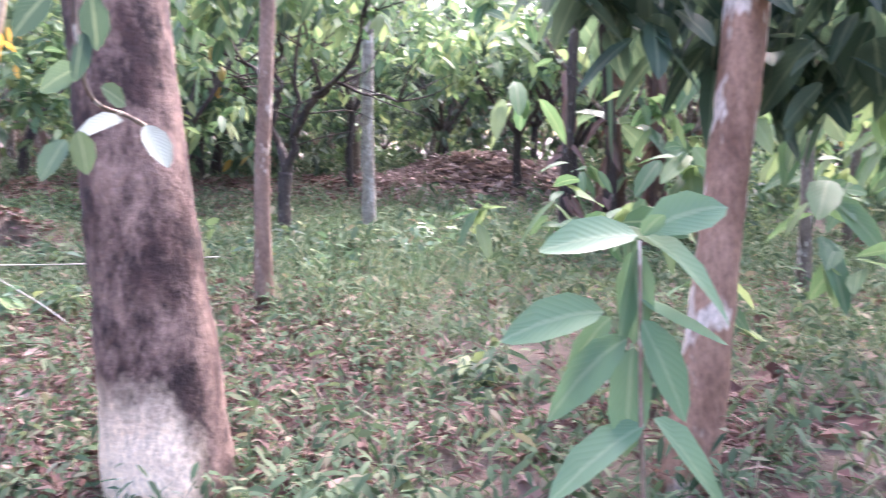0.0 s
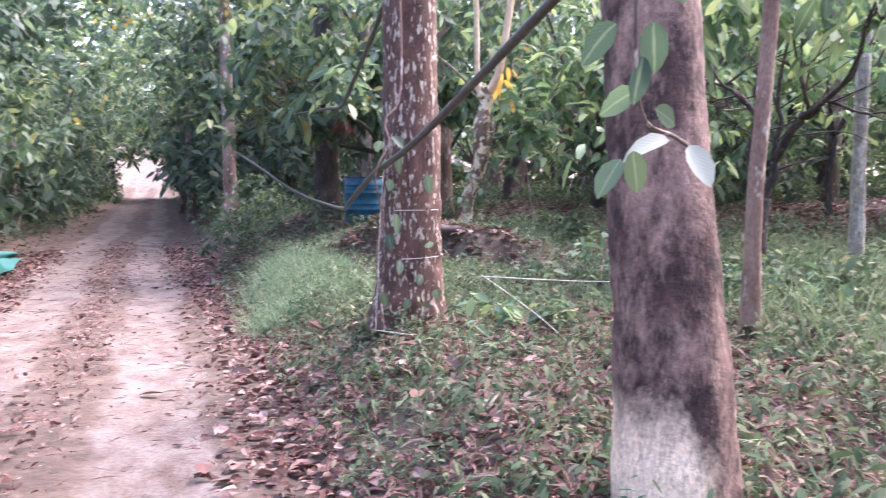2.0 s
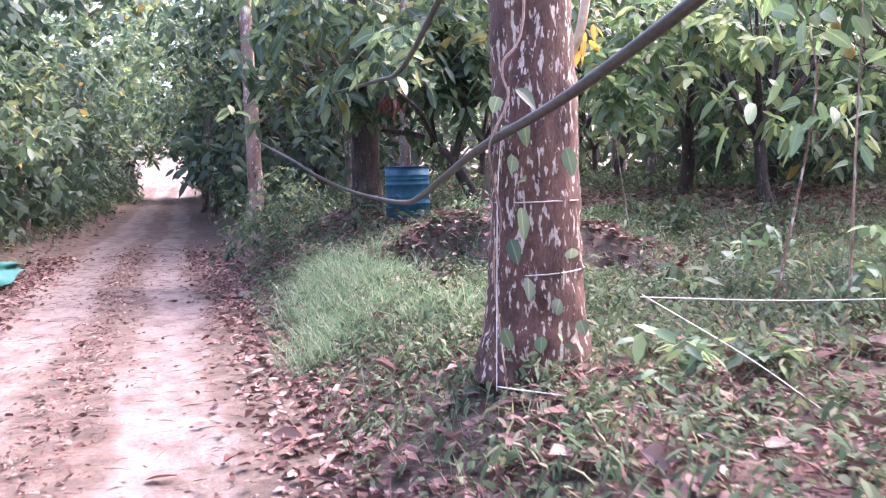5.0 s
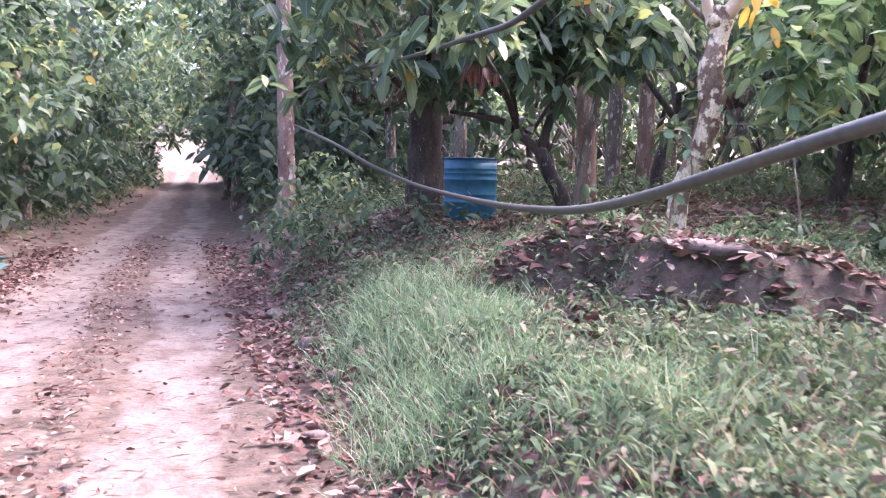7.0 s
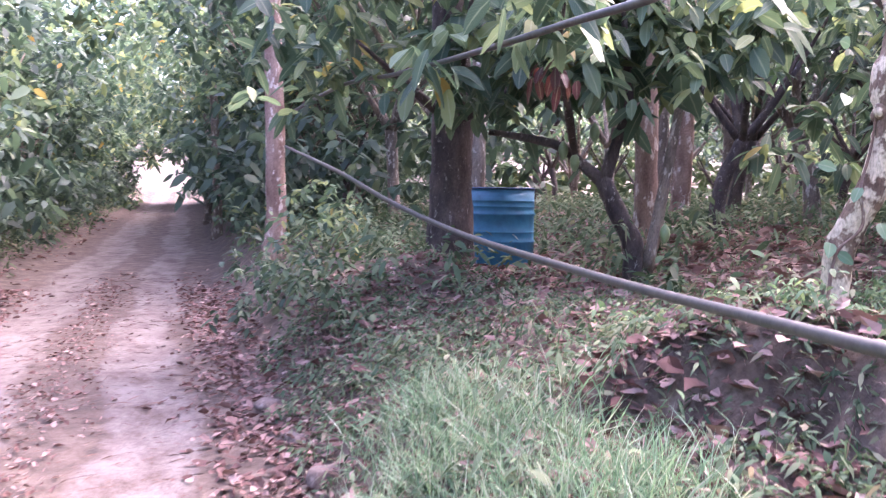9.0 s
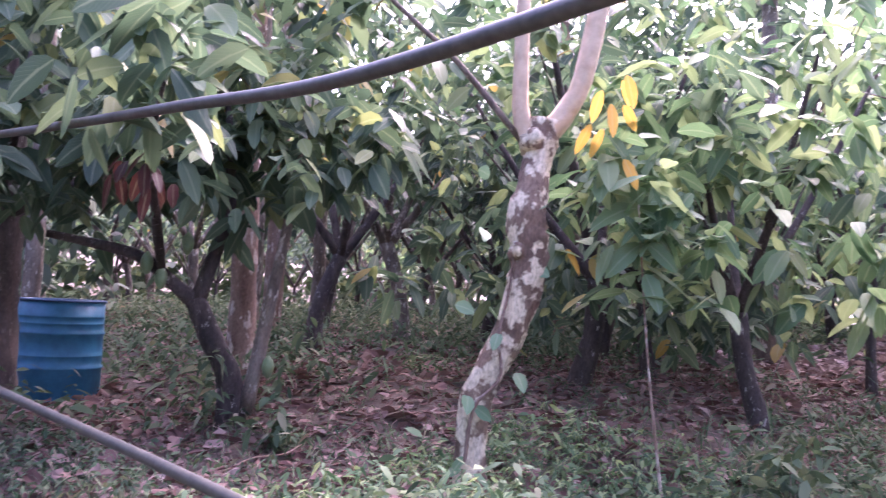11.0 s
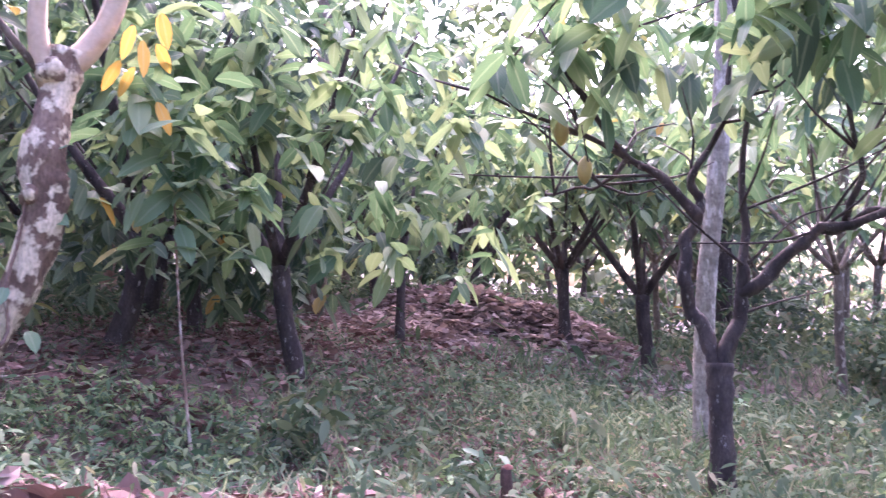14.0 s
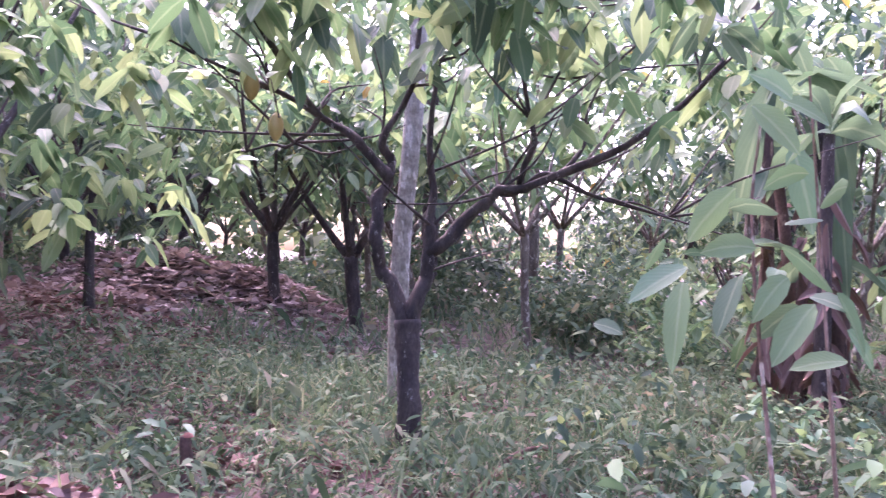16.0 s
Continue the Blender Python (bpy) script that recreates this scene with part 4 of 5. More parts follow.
sapling(3.1, 6.4, [(3.1, 6.4, 0.6), (3.38, 6.43, 1.77), (3.34, 6.43, 2.22)], [
    ((3.70, 6.54, 1.70), (0.00, 0.92, -0.39), 0.24), ((3.05, 6.77, 1.66), (-0.36, 0.24, -0.90), 0.18), ((3.54, 6.92, 1.49), (-0.71, -0.71, 0.00), 0.12), ((3.15, 6.26, 1.64), (-0.61, -0.27, -0.75), 0.16),
    ((3.20, 6.30, 1.60), (-0.10, 0.68, -0.73), 0.21), ((3.24, 6.30, 1.62), (-0.84, -0.54, 0.00), 0.14), ((3.03, 6.49, 1.77), (-0.71, -0.58, -0.39), 0.17), ((3.30, 6.45, 1.77), (0.00, 0.98, 0.17), 0.19),
    ((3.24, 6.57, 1.89), (-0.67, -0.61, 0.43), 0.18), ((3.72, 6.15, 2.17), (-0.32, -0.23, -0.92), 0.24), ((3.33, 6.47, 2.24), (-0.50, -0.61, -0.61), 0.20), ((3.30, 6.50, 1.68), (-0.23, 0.46, -0.86), 0.19),
    ((3.21, 6.39, 2.24), (-0.17, 0.78, 0.61), 0.20), ((3.26, 6.54, 1.96), (-0.06, 0.79, -0.62), 0.20)], "slender young tree with glossy oval leaves", (LEAF_SAP, LEAF_BRIGHT, LEAF), (-0.8, 0.3, 0.6), 0.6)
sr = np.random.default_rng(64)
sapling(3.35, 6.1, [(3.35, 6.1, 0.6), (3.42, 6.15, 1.5), (3.5, 6.2, 2.4)], [(np.array([3.4, 6.15, 1.45 + 0.07 * j]) + sr.normal(size=3) * [0.12, 0.2, 0.03], tuple(sr.normal(size=3) * [0.7, 1.0, 0.25] + [-0.2, 0.1, -0.3]), 0.12 + 0.07 * sr.random()) for j in range(15)], "slender young tree with crowded oval leaves", (LEAF_BRIGHT, LEAF_SAP, LEAF, LEAF_BRIGHT), (-0.8, 0.2, 0.6), 0.7)
sapling(4.15, 10.1, [(4.15, 10.1, 0.75), (4.05, 10.15, 1.5), (3.95, 10.17, 2.3)], [
    ((3.95, 10.17, 2.3), (0.5, -0.4, 0.2), 0.22), ((3.95, 10.17, 2.3), (-0.1, 0.0, 0.9), 0.2), ((3.95, 10.17, 2.28), (0.6, -0.5, -0.15), 0.24), ((3.94, 10.18, 2.28), (-0.6, 0.5, -0.1), 0.24), ((3.96, 10.17, 2.2), (0.6, -0.6, -0.5), 0.22), ((3.97, 10.16, 2.1), (-0.5, 0.4, -0.4), 0.22), ((4.0, 10.15, 2.0), (0.6, -0.6, -0.3), 0.24), ((4.0, 10.15, 1.95), (-0.2, -0.5, -0.6), 0.2)], "young tree with bright yellow-green leaves", LEAF_BRIGHT)

for i, (x, y, s) in enumerate(((3.15, 6.75, 0.3), (3.3, 6.3, 0.32), (2.95, 7.0, 0.22), (3.5, 6.0, 0.4), (2.2, 5.3, 0.2), (2.5, 4.0, 0.18), (1.75, 5.35, 0.2), (2.9, 2.6, 0.16), (4.6, 6.0, 0.3), (4.3, 5.2, 0.35), (4.9, 6.6, 0.25), (6.2, 8.6, 0.25), (4.9, 8.9, 0.22), (7.4, 6.6, 0.3), (6.9, 5.7, 0.35), (8.2, 7.5, 0.3))):
    bush(x, y, s, 9, 0.13, (LEAF_SAP, LEAF, WEED)[i % 3], 450 + i, "broad-leaved seedling among low weeds")

for i, (x, y, s) in enumerate(((5.54, 6.29, 0.3), (4.63, 6.39, 0.24), (4.22, 6.13, 0.26), (4.74, 5.49, 0.28), (4.0, 5.65, 0.3), (4.93, 6.09, 0.24), (5.33, 5.43, 0.28), (5.79, 4.95, 0.34), (3.81, 6.6, 0.22), (6.31, 5.51, 0.35), (5.1, 5.0, 0.3), (4.4, 5.1, 0.34), (3.6, 5.5, 0.3), (4.5, 5.8, 0.2))):
    bush(x, y, s, 16, 0.11, (LEAF, WEED, LEAF_SAP, WEED)[i % 4], 480 + i, "low broad-leaved plant in the undergrowth")

# ---- vines ----
vine3 = thing("vine", 3.33, 10.74, float(ground_z(3.33, 10.74)), "bare thin vine stem beside a pale lichened trunk", "vine")
b = np.array(vine3.location)
part("stem", tube(np.array([(3.33, 10.74, b[2]), (3.34, 10.72, 1.0), (3.37, 10.7, 1.25), (3.47, 10.63, 1.4), (3.44, 10.62, 1.62), (3.48, 10.6, 1.85), (3.5, 10.58, 2.2)]) - b, [0.011, 0.009, 0.006], 26, 7, 0.2), BARK_PINK, vine3)
leaf_parts("leaf", np.array([(3.34, 10.72, 1.0), (3.37, 10.7, 1.25), (3.44, 10.62, 1.62)]) - b, [(-0.6, 0.2, -0.4), (0.5, -0.6, -0.4), (-0.5, -0.2, -0.5)], 0.1, 0.06, 4, 0.3, 0.25, 0.4, (-0.6, -0.6, 0.4), LEAF_SAP, vine3)

vine = thing("vine", 1.27, 2.26, float(ground_z(1.27, 2.26)), "thin vine with pale heart-shaped leaves on a big trunk", "vine")
b = np.array(vine.location)
b = b - [0.09, -0.04, 0]
part("stem", tube(np.array([(1.24, 2.4, 1.5), (1.12, 2.34, 1.54), (1.0, 2.3, 1.6), (0.97, 2.28, 1.9), (1.1, 2.5, 2.5), (1.3, 2.62, 2.9)]) - b, [0.006, 0.005, 0.004], 26, 6), BARK_GREY, vine)
for j, (p, d, l, m) in enumerate((((1.16, 2.34, 1.52), (0.3, -0.4, -0.75), 0.14, LEAF_PALE), ((1.1, 2.33, 1.53), (-0.9, 0.3, -0.05), 0.15, LEAF_PALE), ((1.02, 2.27, 1.6), (0.6, 0.2, -0.2), 0.1, WEED), ((0.98, 2.28, 1.64), (-0.6, 0.4, -0.2), 0.12, LEAF), ((0.95, 2.3, 1.48), (-0.4, 0, -0.5), 0.13, LEAF), ((0.97, 2.28, 1.5), (0.2, 0.1, -0.9), 0.11, WEED), ((0.98, 2.26, 1.72), (-0.2, 0, -0.8), 0.12, LEAF_DARK), ((1.0, 2.25, 1.8), (0.1, 0.1, -0.9), 0.13, LEAF_DARK), ((0.93, 2.3, 1.8), (-0.5, 0.2, -0.4), 0.13, LEAF_DARK), ((1.02, 2.26, 1.88), (0.3, 0.0, 0.1), 0.13, LEAF))):
    part("leaf", leaf_group([np.array(p) - b], [d], l * 0.78, l * 0.5, j, 0.3, 0.25, 0.6, (-0.35, -0.85, 0.4)), m, vine)
vine2 = thing("vine", 1.3, 5.66, float(ground_z(1.3, 5.66)), "climbing vine with heart-shaped leaves on a lichened trunk", "vine")
b = np.array(vine2.location)
part("stem", tube(np.array([(1.2, 5.63, b[2] + 0.02), (1.16, 5.66, 1.0), (1.2, 5.67, 1.2), (1.15, 5.66, 1.5), (1.24, 5.67, 1.7), (1.22, 5.68, 1.85), (1.33, 5.7, 2.1), (1.3, 5.72, 3.2)]) - b, [0.0045, 0.006, 0.007], 40, 6, 0.2), BARK_PINK, vine2)
r = np.random.default_rng(9)
spots2 = [(1.18, 5.62, 1.71), (1.25, 5.6, 1.74), (1.2, 5.62, 1.59), (1.24, 5.62, 1.47), (1.26, 5.62, 1.35), (1.22, 5.61, 1.12), (1.5, 5.62, 1.07), (1.48, 5.62, 1.5), (1.3, 5.65, 1.62), (1.45, 5.63, 0.85), (1.18, 5.6, 0.75), (1.35, 5.6, 0.7), (1.55, 5.65, 0.75), (1.3, 5.62, 0.95), (1.28, 5.64, 1.25)]
for j, p in enumerate(spots2):
    part("leaf", leaf_group([np.array(p) - b], [(0.5 * r.normal(), -0.5, -0.6 + 0.3 * r.normal())], 0.06 + 0.05 * r.random(), 0.06, j, 0.35, 0.3, 0.6, (-0.3, -0.9, 0.3)), (WEED, LEAF_DARK, WEED, LEAF)[j % 4], vine2)

# ---- drum ----
drum = thing("oil_drum", 3.0, 15.5, float(ground_z(3.0, 15.5)) - 0.04, "open blue steel drum standing in leaf litter", "drum")
part("body", lathe([(0.0, 0.02), (0.0, 0.34), (0.015, 0.36), (0.3, 0.36), (0.312, 0.372), (0.33, 0.372), (0.342, 0.36), (0.42, 0.36), (0.425, 0.364), (0.43, 0.36), (0.6, 0.36), (0.612, 0.372), (0.63, 0.372), (0.642, 0.36), (0.7, 0.36), (0.705, 0.364), (0.71, 0.36), (0.76, 0.36), (0.765, 0.364), (0.77, 0.36), (0.9, 0.36), (0.9, 0.345), (0.1, 0.345), (0.1, 0.01)], 48), BLUE, drum)
part("rim", lathe([(0.895, 0.352), (0.89, 0.366), (0.9, 0.373), (0.912, 0.366), (0.912, 0.35), (0.9, 0.344), (0.895, 0.352)], 48), BLUE_DARK, drum, "worn dark blue rolled rim")

# ---- pipes ----
for pts, lab in (([(1.22, 2.9, 2.08), (1.206, 4.8, 1.677), (1.204, 6.0, 1.505), (1.292, 7.5, 1.275), (1.505, 9.0, 1.205), (1.57, 10.5, 1.217), (1.482, 12.0, 1.303), (1.301, 13.5, 1.497), (1.097, 15.0, 1.76), (0.859, 18.9, 2.2)], "low-slung grey plastic water pipe between trees"), ([(1.36, 4.2, 3.694), (1.347, 6.0, 2.816), (1.378, 7.7, 2.336), (1.523, 9.2, 2.277), (1.604, 10.5, 2.379), (1.553, 12.0, 2.465), (1.374, 13.5, 2.529), (1.095, 15.0, 2.589), (0.769, 18.9, 2.579)], "upper grey plastic water pipe between trees")):
    tagged(new("water_pipe", mesh_of("water_pipe", *tube(pts, [0.0195, 0.0195], 110, 14), HOSE)), lab, "pipe")

# ---- strings ----
def string(pts, r, label):
    return tagged(new("string", mesh_of("string", *tube(pts, [r, r], 30, 6), STRING)), label, "string")


def ring(cx, cy, rad, z, tilt):
    return [(cx + rad * math.cos(a), cy + rad * math.sin(a), z + tilt * math.cos(a)) for a in np.linspace(0, 2 * math.pi, 13)]


string(ring(1.45, 5.9, 0.215, 0.955, 0.012), 0.0028, "pale string tied round a lichened trunk")
string(ring(1.45, 5.9, 0.205, 1.27, 0.003), 0.0028, "pale string tied round a lichened trunk")
string([(1.12, 5.53, 0.5), (1.16, 5.62, 0.95), (1.19, 5.68, 1.3), (1.22, 5.7, 1.6)], 0.002, "pale upright string along a lichened trunk")
string([(1.12, 5.53, 0.52), (1.5, 5.25, 0.49), (1.95, 4.85, 0.46)], 0.0028, "pale string stretched low over weeds")
string([(1.89, 5.74, 0.82), (2.6, 5.6, 0.78), (3.4, 5.45, 0.77)], 0.0028, "pale string stretched across the weeds")
string([(1.9, 5.74, 0.83), (2.05, 5.2, 0.65), (2.15, 4.85, 0.5)], 0.0028, "pale string stretched low over weeds")

# ---- tarpaulin ----
ny, nz = 70, 34
tv = []
for a in np.linspace(0, 1, ny):
    y = 5.5 + a * 10.2
    zt = float(np.interp(y, [5.5, 7.0, 8.58, 9.2, 10.0, 11.0, 12.4, 14.0, 15.7], [5.0, 3.6, 2.3, 1.75, 1.3, 1.0, 0.8, 0.56, 0.3]))
    zb = float(np.interp(y, [5.5, 8.36, 10.5, 12.4, 14.0, 15.7], [0.16, 0.13, 0.08, 0.06, 0.1, 0.22]))
    for c in np.linspace(0, 1, nz):
        z = zb + (zt - zb) * c
        fold = 0.09 * math.sin(3.1 * y + 3.2 * c) + 0.04 * math.sin(7.3 * y - 7 * c + 1) + 0.05 * math.sin(9 * c + 0.9 * y) + 0.02 * math.sin(17 * y + 11 * c)
        tv.append((-2.9 + fold * (0.3 + 0.7 * c) * 0.8 + 0.12 * (1 - c) ** 3, y, z + 0.02 * math.sin(5 * y)))
ti = (np.arange(ny - 1)[:, None] * nz + np.arange(nz - 1)[None]).ravel()
tarp = thing("tarpaulin", -2.9, 10.0, 0.05, "turquoise tarpaulin sheet sagging beside the dirt road", "tarpaulin")
sheet = part("sheet", (np.array(tv) - [-2.9, 10.0, 0.05], np.stack([ti, ti + nz, ti + nz + 1, ti + 1], -1)), TARP, tarp)
sheet.modifiers.new("thickness", "SOLIDIFY").thickness = 0.004
fl = []
for a in np.linspace(0, 1, 20):
    for c in np.linspace(0, 1, 12):
        y = 12.3 + 3.7 * a
        fl.append((-3.2 + 0.06 * math.sin(6 * y + 3 * c) + 0.1 * c * math.sin(2 * y), y, 0.05 + c * (0.2 + 0.95 * math.exp(-((a - 0.42) / 0.3) ** 2))))
fi = (np.arange(19)[:, None] * 12 + np.arange(11)[None]).ravel()
flap = part("flap", (np.array(fl) - [-2.9, 10.0, 0.05], np.stack([fi, fi + 12, fi + 13, fi + 1], -1)), TARP, tarp)
flap.modifiers.new("thickness", "SOLIDIFY").thickness = 0.004


# ---- undergrowth ----
def sow(n, x0, x1, y0, y1, chance, seed):
    """n trial points on the ground, kept by chance(x, y)."""
    r = np.random.default_rng(seed)
    x, y = r.uniform(x0, x1, n), r.uniform(y0, y1, n)
    keep = r.random(n) < chance(x, y)
    x, y = x[keep], y[keep]
    return np.stack([x, y, ground_z(x, y)], 1)


def patchy(x, y, s=1.0):
    return 0.5 + 0.5 * lump(x + 3, y + 1, 0.6 * s)


def off_road(x, y):
    return np.abs(x - road_mid(y)) - 1.35


def by_drum(x, y):
    return 1 - np.exp(-(((x - 2.5) / 1.3) ** 2 + ((y - 14.6) / 1.4) ** 2) ** 2)


def weeds(n, box, chance, seed, size, height, per, name, mat, label):
    p = sow(n, *box, chance, seed)
    r = np.random.default_rng(seed + 1)
    tall = height * (0.4 + r.random(len(p)))
    q = np.repeat(p, per, 0)
    up = np.repeat(tall, per) * r.random(len(q)) ** 0.7
    a = r.random(len(q)) * 2 * np.pi
    d = np.stack([np.cos(a), np.sin(a), 0.5 * r.normal(size=len(q))], 1)
    q = q + d * [0.02, 0.02, 0] + np.stack([0 * up, 0 * up, up], 1)
    l = size * (0.5 + r.random(len(q)))
    return stuff(name, mid_leaves(q, d, l, l * (0.24 + 0.14 * r.random(len(q))), 0.45, 0.2, seed + 2, 0.5), mat, label, "weeds")


def litter_zone(x, y):
    return np.clip(np.exp(-(((x - 3.6) / 2.2) ** 2 + ((y - 12.2) / 2.6) ** 2) ** 2) + np.exp(-(((x - 12.7) / 2.2) ** 2 + ((y - 10.4) / 2.7) ** 2) ** 2) + np.exp(-(((x - 2.1) / 0.9) ** 2 + ((y - 9.4) / 0.9) ** 2)) + 0.8 * np.exp(-(((x - 1.8) / 0.9) ** 2 + ((y - 4.2) / 1.1) ** 2)) + np.exp(-((((x - 2.5) * 0.62 - (y - 9.4) * 0.78) / 1.5) ** 2 + (((x - 2.45) * 0.78 + (y - 9.4) * 0.62) / 0.55) ** 2) ** 2) + np.exp(-(((x - 1.6) / 1.1) ** 2 + ((y - 13.8) / 1.5) ** 2) ** 2) + 0.9 * np.exp(-(((x - 8) / 3.5) ** 2 + ((y - 11) / 1.7) ** 2) ** 2) + np.exp(-(((x - 8) / 2.5) ** 2 + ((y - 12.5) / 1.6) ** 2)), 0, 1)


def field(x, y):
    return smooth(0.15, 0.7, x - road_mid(y) - 1.35) * (0.35 + 0.65 * patchy(x, y)) * (1 - 0.6 * patchy(x, y, 1.7) ** 4) * (1 - 0.75 * litter_zone(x, y))


weeds(18000, (0.4, 9, -3.0, 14.5), field, 600, 0.048, 0.12, 8, "low_weeds", WEED, "low green weeds over the plantation floor")
weeds(7000, (0.9, 9, -3.5, 10.5), lambda x, y: 0.9 * (1 - 0.7 * litter_zone(x, y)), 605, 0.058, 0.18, 9, "field_weeds", WEED, "dense low green weeds across the clearing")
weeds(5000, (1.5, 11, 13, 26), lambda x, y: smooth(0.3, 0.9, off_road(x, y)) * (0.3 + 0.7 * patchy(x, y)) * by_drum(x, y), 607, 0.09, 0.3, 7, "back_weeds", WEED, "green undergrowth behind the drum")
weeds(3600, (0.5, 8, 0.4, 12), lambda x, y: field(x, y) * patchy(x, y, 2.0), 610, 0.065, 0.2, 8, "broad_weeds", WEED, "broad-leaved green weeds and seedlings")
weeds(1800, (2.2, 4.8, 9.6, 11.4), lambda x, y: 0.0 * x + 0.5, 615, 0.06, 0.14, 7, "bright_weeds", LEAF_BRIGHT, "bright green weeds round a leaning tree")
weeds(9000, (9, 34, -12, 34), lambda x, y: 0.7 * (1 - 0.8 * litter_zone(x, y)) + 0 * x, 620, 0.16, 0.45, 7, "far_weeds", WEED, "green undergrowth across the far plantation")
weeds(8500, (-10, -2, -5, 50), lambda x, y: smooth(1.0, 1.8, -(x - road_mid(y)) - 0.6), 625, 0.1, 0.3, 7, "verge_weeds", WEED, "green weeds along the road verge")
weeds(2600, (-1, 5, 13, 50), lambda x, y: smooth(0.3, 0.9, x - road_mid(y) - 1.35) * by_drum(x, y), 627, 0.13, 0.45, 7, "bank_weeds", WEED, "green weeds along the road bank")


def blades(n, box, chance, seed, length, name, mat, label, lean=0.5, wide=0.008):
    p = sow(n, *box, chance, seed)
    r = np.random.default_rng(seed + 1)
    d = np.stack([lean * r.normal(size=len(p)), lean * r.normal(size=len(p)), np.ones(len(p))], 1)
    l = length * (0.4 + 0.9 * r.random(len(p)))
    return stuff(name, small_leaves(p - [0, 0, 0.01], d, l, wide * (0.6 + r.random(len(p))), seed + 2, 1.0, 0.1), mat, label, "grass")


blades(115000, (0.5, 9, -2.5, 13), lambda x, y: field(x, y) * (0.3 + 0.7 * patchy(x, y, 1.4)), 630, 0.17, "grass", GRASS, "thin green grass among weeds", 0.9, 0.007)
clump_at = np.array([(0.75, 8.3), (0.85, 8.9), (0.95, 9.5), (0.8, 10.1), (1.0, 10.7), (1.15, 8.5), (1.35, 9.3), (1.5, 7.6), (1.25, 10.0)])
blades(44000, (0.4, 2.3, 6.9, 12.6), lambda x, y: np.clip(sum(np.exp(-((x - a) ** 2 + (y - c) ** 2) / 0.06) for a, c in clump_at), 0, 1), 640, 0.27, "soft_grass", GRASS_PALE, "soft pale tall grass tufts on the road bank", 0.8, 0.0042)
blades(22000, (3, 11, 3.4, 11), lambda x, y: np.clip(patchy(x, y, 1.3) - 0.35, 0, 1) * (1 - litter_zone(x, y)), 647, 0.33, "tall_grass", GRASS, "taller green grass in patches over the clearing", 0.6, 0.009)
blades(16000, (9, 30, -8, 12), lambda x, y: 0.6 * (1 - litter_zone(x, y)), 645, 0.4, "far_grass", GRASS, "grass across the far plantation", 0.5, 0.02)


def fallen(n, box, chance, seed, size, name, label, curl=0.35, mat=DEAD):
    p = sow(n, *box, chance, seed)
    r = np.random.default_rng(seed + 1)
    a = r.random(len(p)) * 2 * np.pi
    d = np.stack([np.cos(a), np.sin(a), 0.3 * r.normal(size=len(p))], 1)
    l = size * (0.45 + 0.9 * r.random(len(p)))
    lift = np.stack([0 * l, 0 * l, 0.012 + 0.03 * r.random(len(p))], 1)
    v, f = leaves(p + lift, d, l, l * (0.35 + 0.3 * r.random(len(p))), 0.05, curl, seed + 2, 0.45)
    v = v + r.normal(size=v.shape) * np.repeat(l, 8)[:, None] * [0.07, 0.07, 0.05]
    v[:, 2] = np.maximum(v[:, 2], np.repeat(p[:, 2], 8) + 0.004)
    return stuff(name, (v, f), mat, label, "leaf litter", False)


fallen(30000, (-3.6, 1.2, 1.0, 20), lambda x, y: np.exp(-((off_road(x, y) - 0.05) / 0.3) ** 2), 650, 0.085, "road_edge_litter", "dry brown fallen leaves along the road edges")
fallen(16000, (-2.4, 0.6, -2.0, 20), lambda x, y: 0.015 + 0.75 * np.exp(-((x - road_mid(y)) / 0.25) ** 2), 660, 0.045, "road_litter", "small dry leaf scraps on the sandy road")
fallen(22000, (0.6, 10, 0.5, 16), lambda x, y: smooth(0.1, 0.5, off_road(x, y)) * np.clip(0.1 + 0.55 * patchy(x, y, 1.7) ** 4 + 0.88 * litter_zone(x, y), 0, 1), 670, 0.115, "plantation_litter", "reddish-brown fallen leaves on the plantation floor")
fallen(7000, (1.8, 12, 13.5, 26), lambda x, y: smooth(0.3, 0.8, off_road(x, y)) * 0.8, 675, 0.17, "back_litter", "brown fallen leaves behind the drum")
# Paler leaf colour makes the heap look lit through the gap above.
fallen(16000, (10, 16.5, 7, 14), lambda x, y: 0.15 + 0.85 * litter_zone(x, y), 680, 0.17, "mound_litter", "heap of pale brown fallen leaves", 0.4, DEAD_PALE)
fallen(4000, (-10, -2, -4, 40), lambda x, y: smooth(0.0, 0.3, off_road(x, y)) * np.exp(-off_road(x, y) / 3.0), 690, 0.14, "verge_litter", "brown fallen leaves on the road verge")
fallen(15000, (0.3, 2.6, 1.5, 14), lambda x, y: smooth(-0.1, 0.2, off_road(x, y)) * smooth(1.9, 1.0, off_road(x, y)) * (0.25 + 0.75 * patchy(x, y, 2.3)), 695, 0.07, "bank_litter", "dry leaves scattered over the road bank")
weeds(6500, (0.3, 2.4, 1.0, 14), lambda x, y: smooth(0.0, 0.35, off_road(x, y)) * (0.2 + 0.8 * patchy(x, y, 2.9)) * by_drum(x, y) * (0.45 + 0.55 * smooth(5.0, 6.5, y)), 697, 0.05, 0.11, 8, "bank_herbs", WEED, "small green herbs over the road bank")
p = sow(20000, 0.4, 8, 1.0, 13, lambda x, y: smooth(0.05, 0.4, off_road(x, y)) * patchy(x, y, 1.8), 698)
r = np.random.default_rng(699)
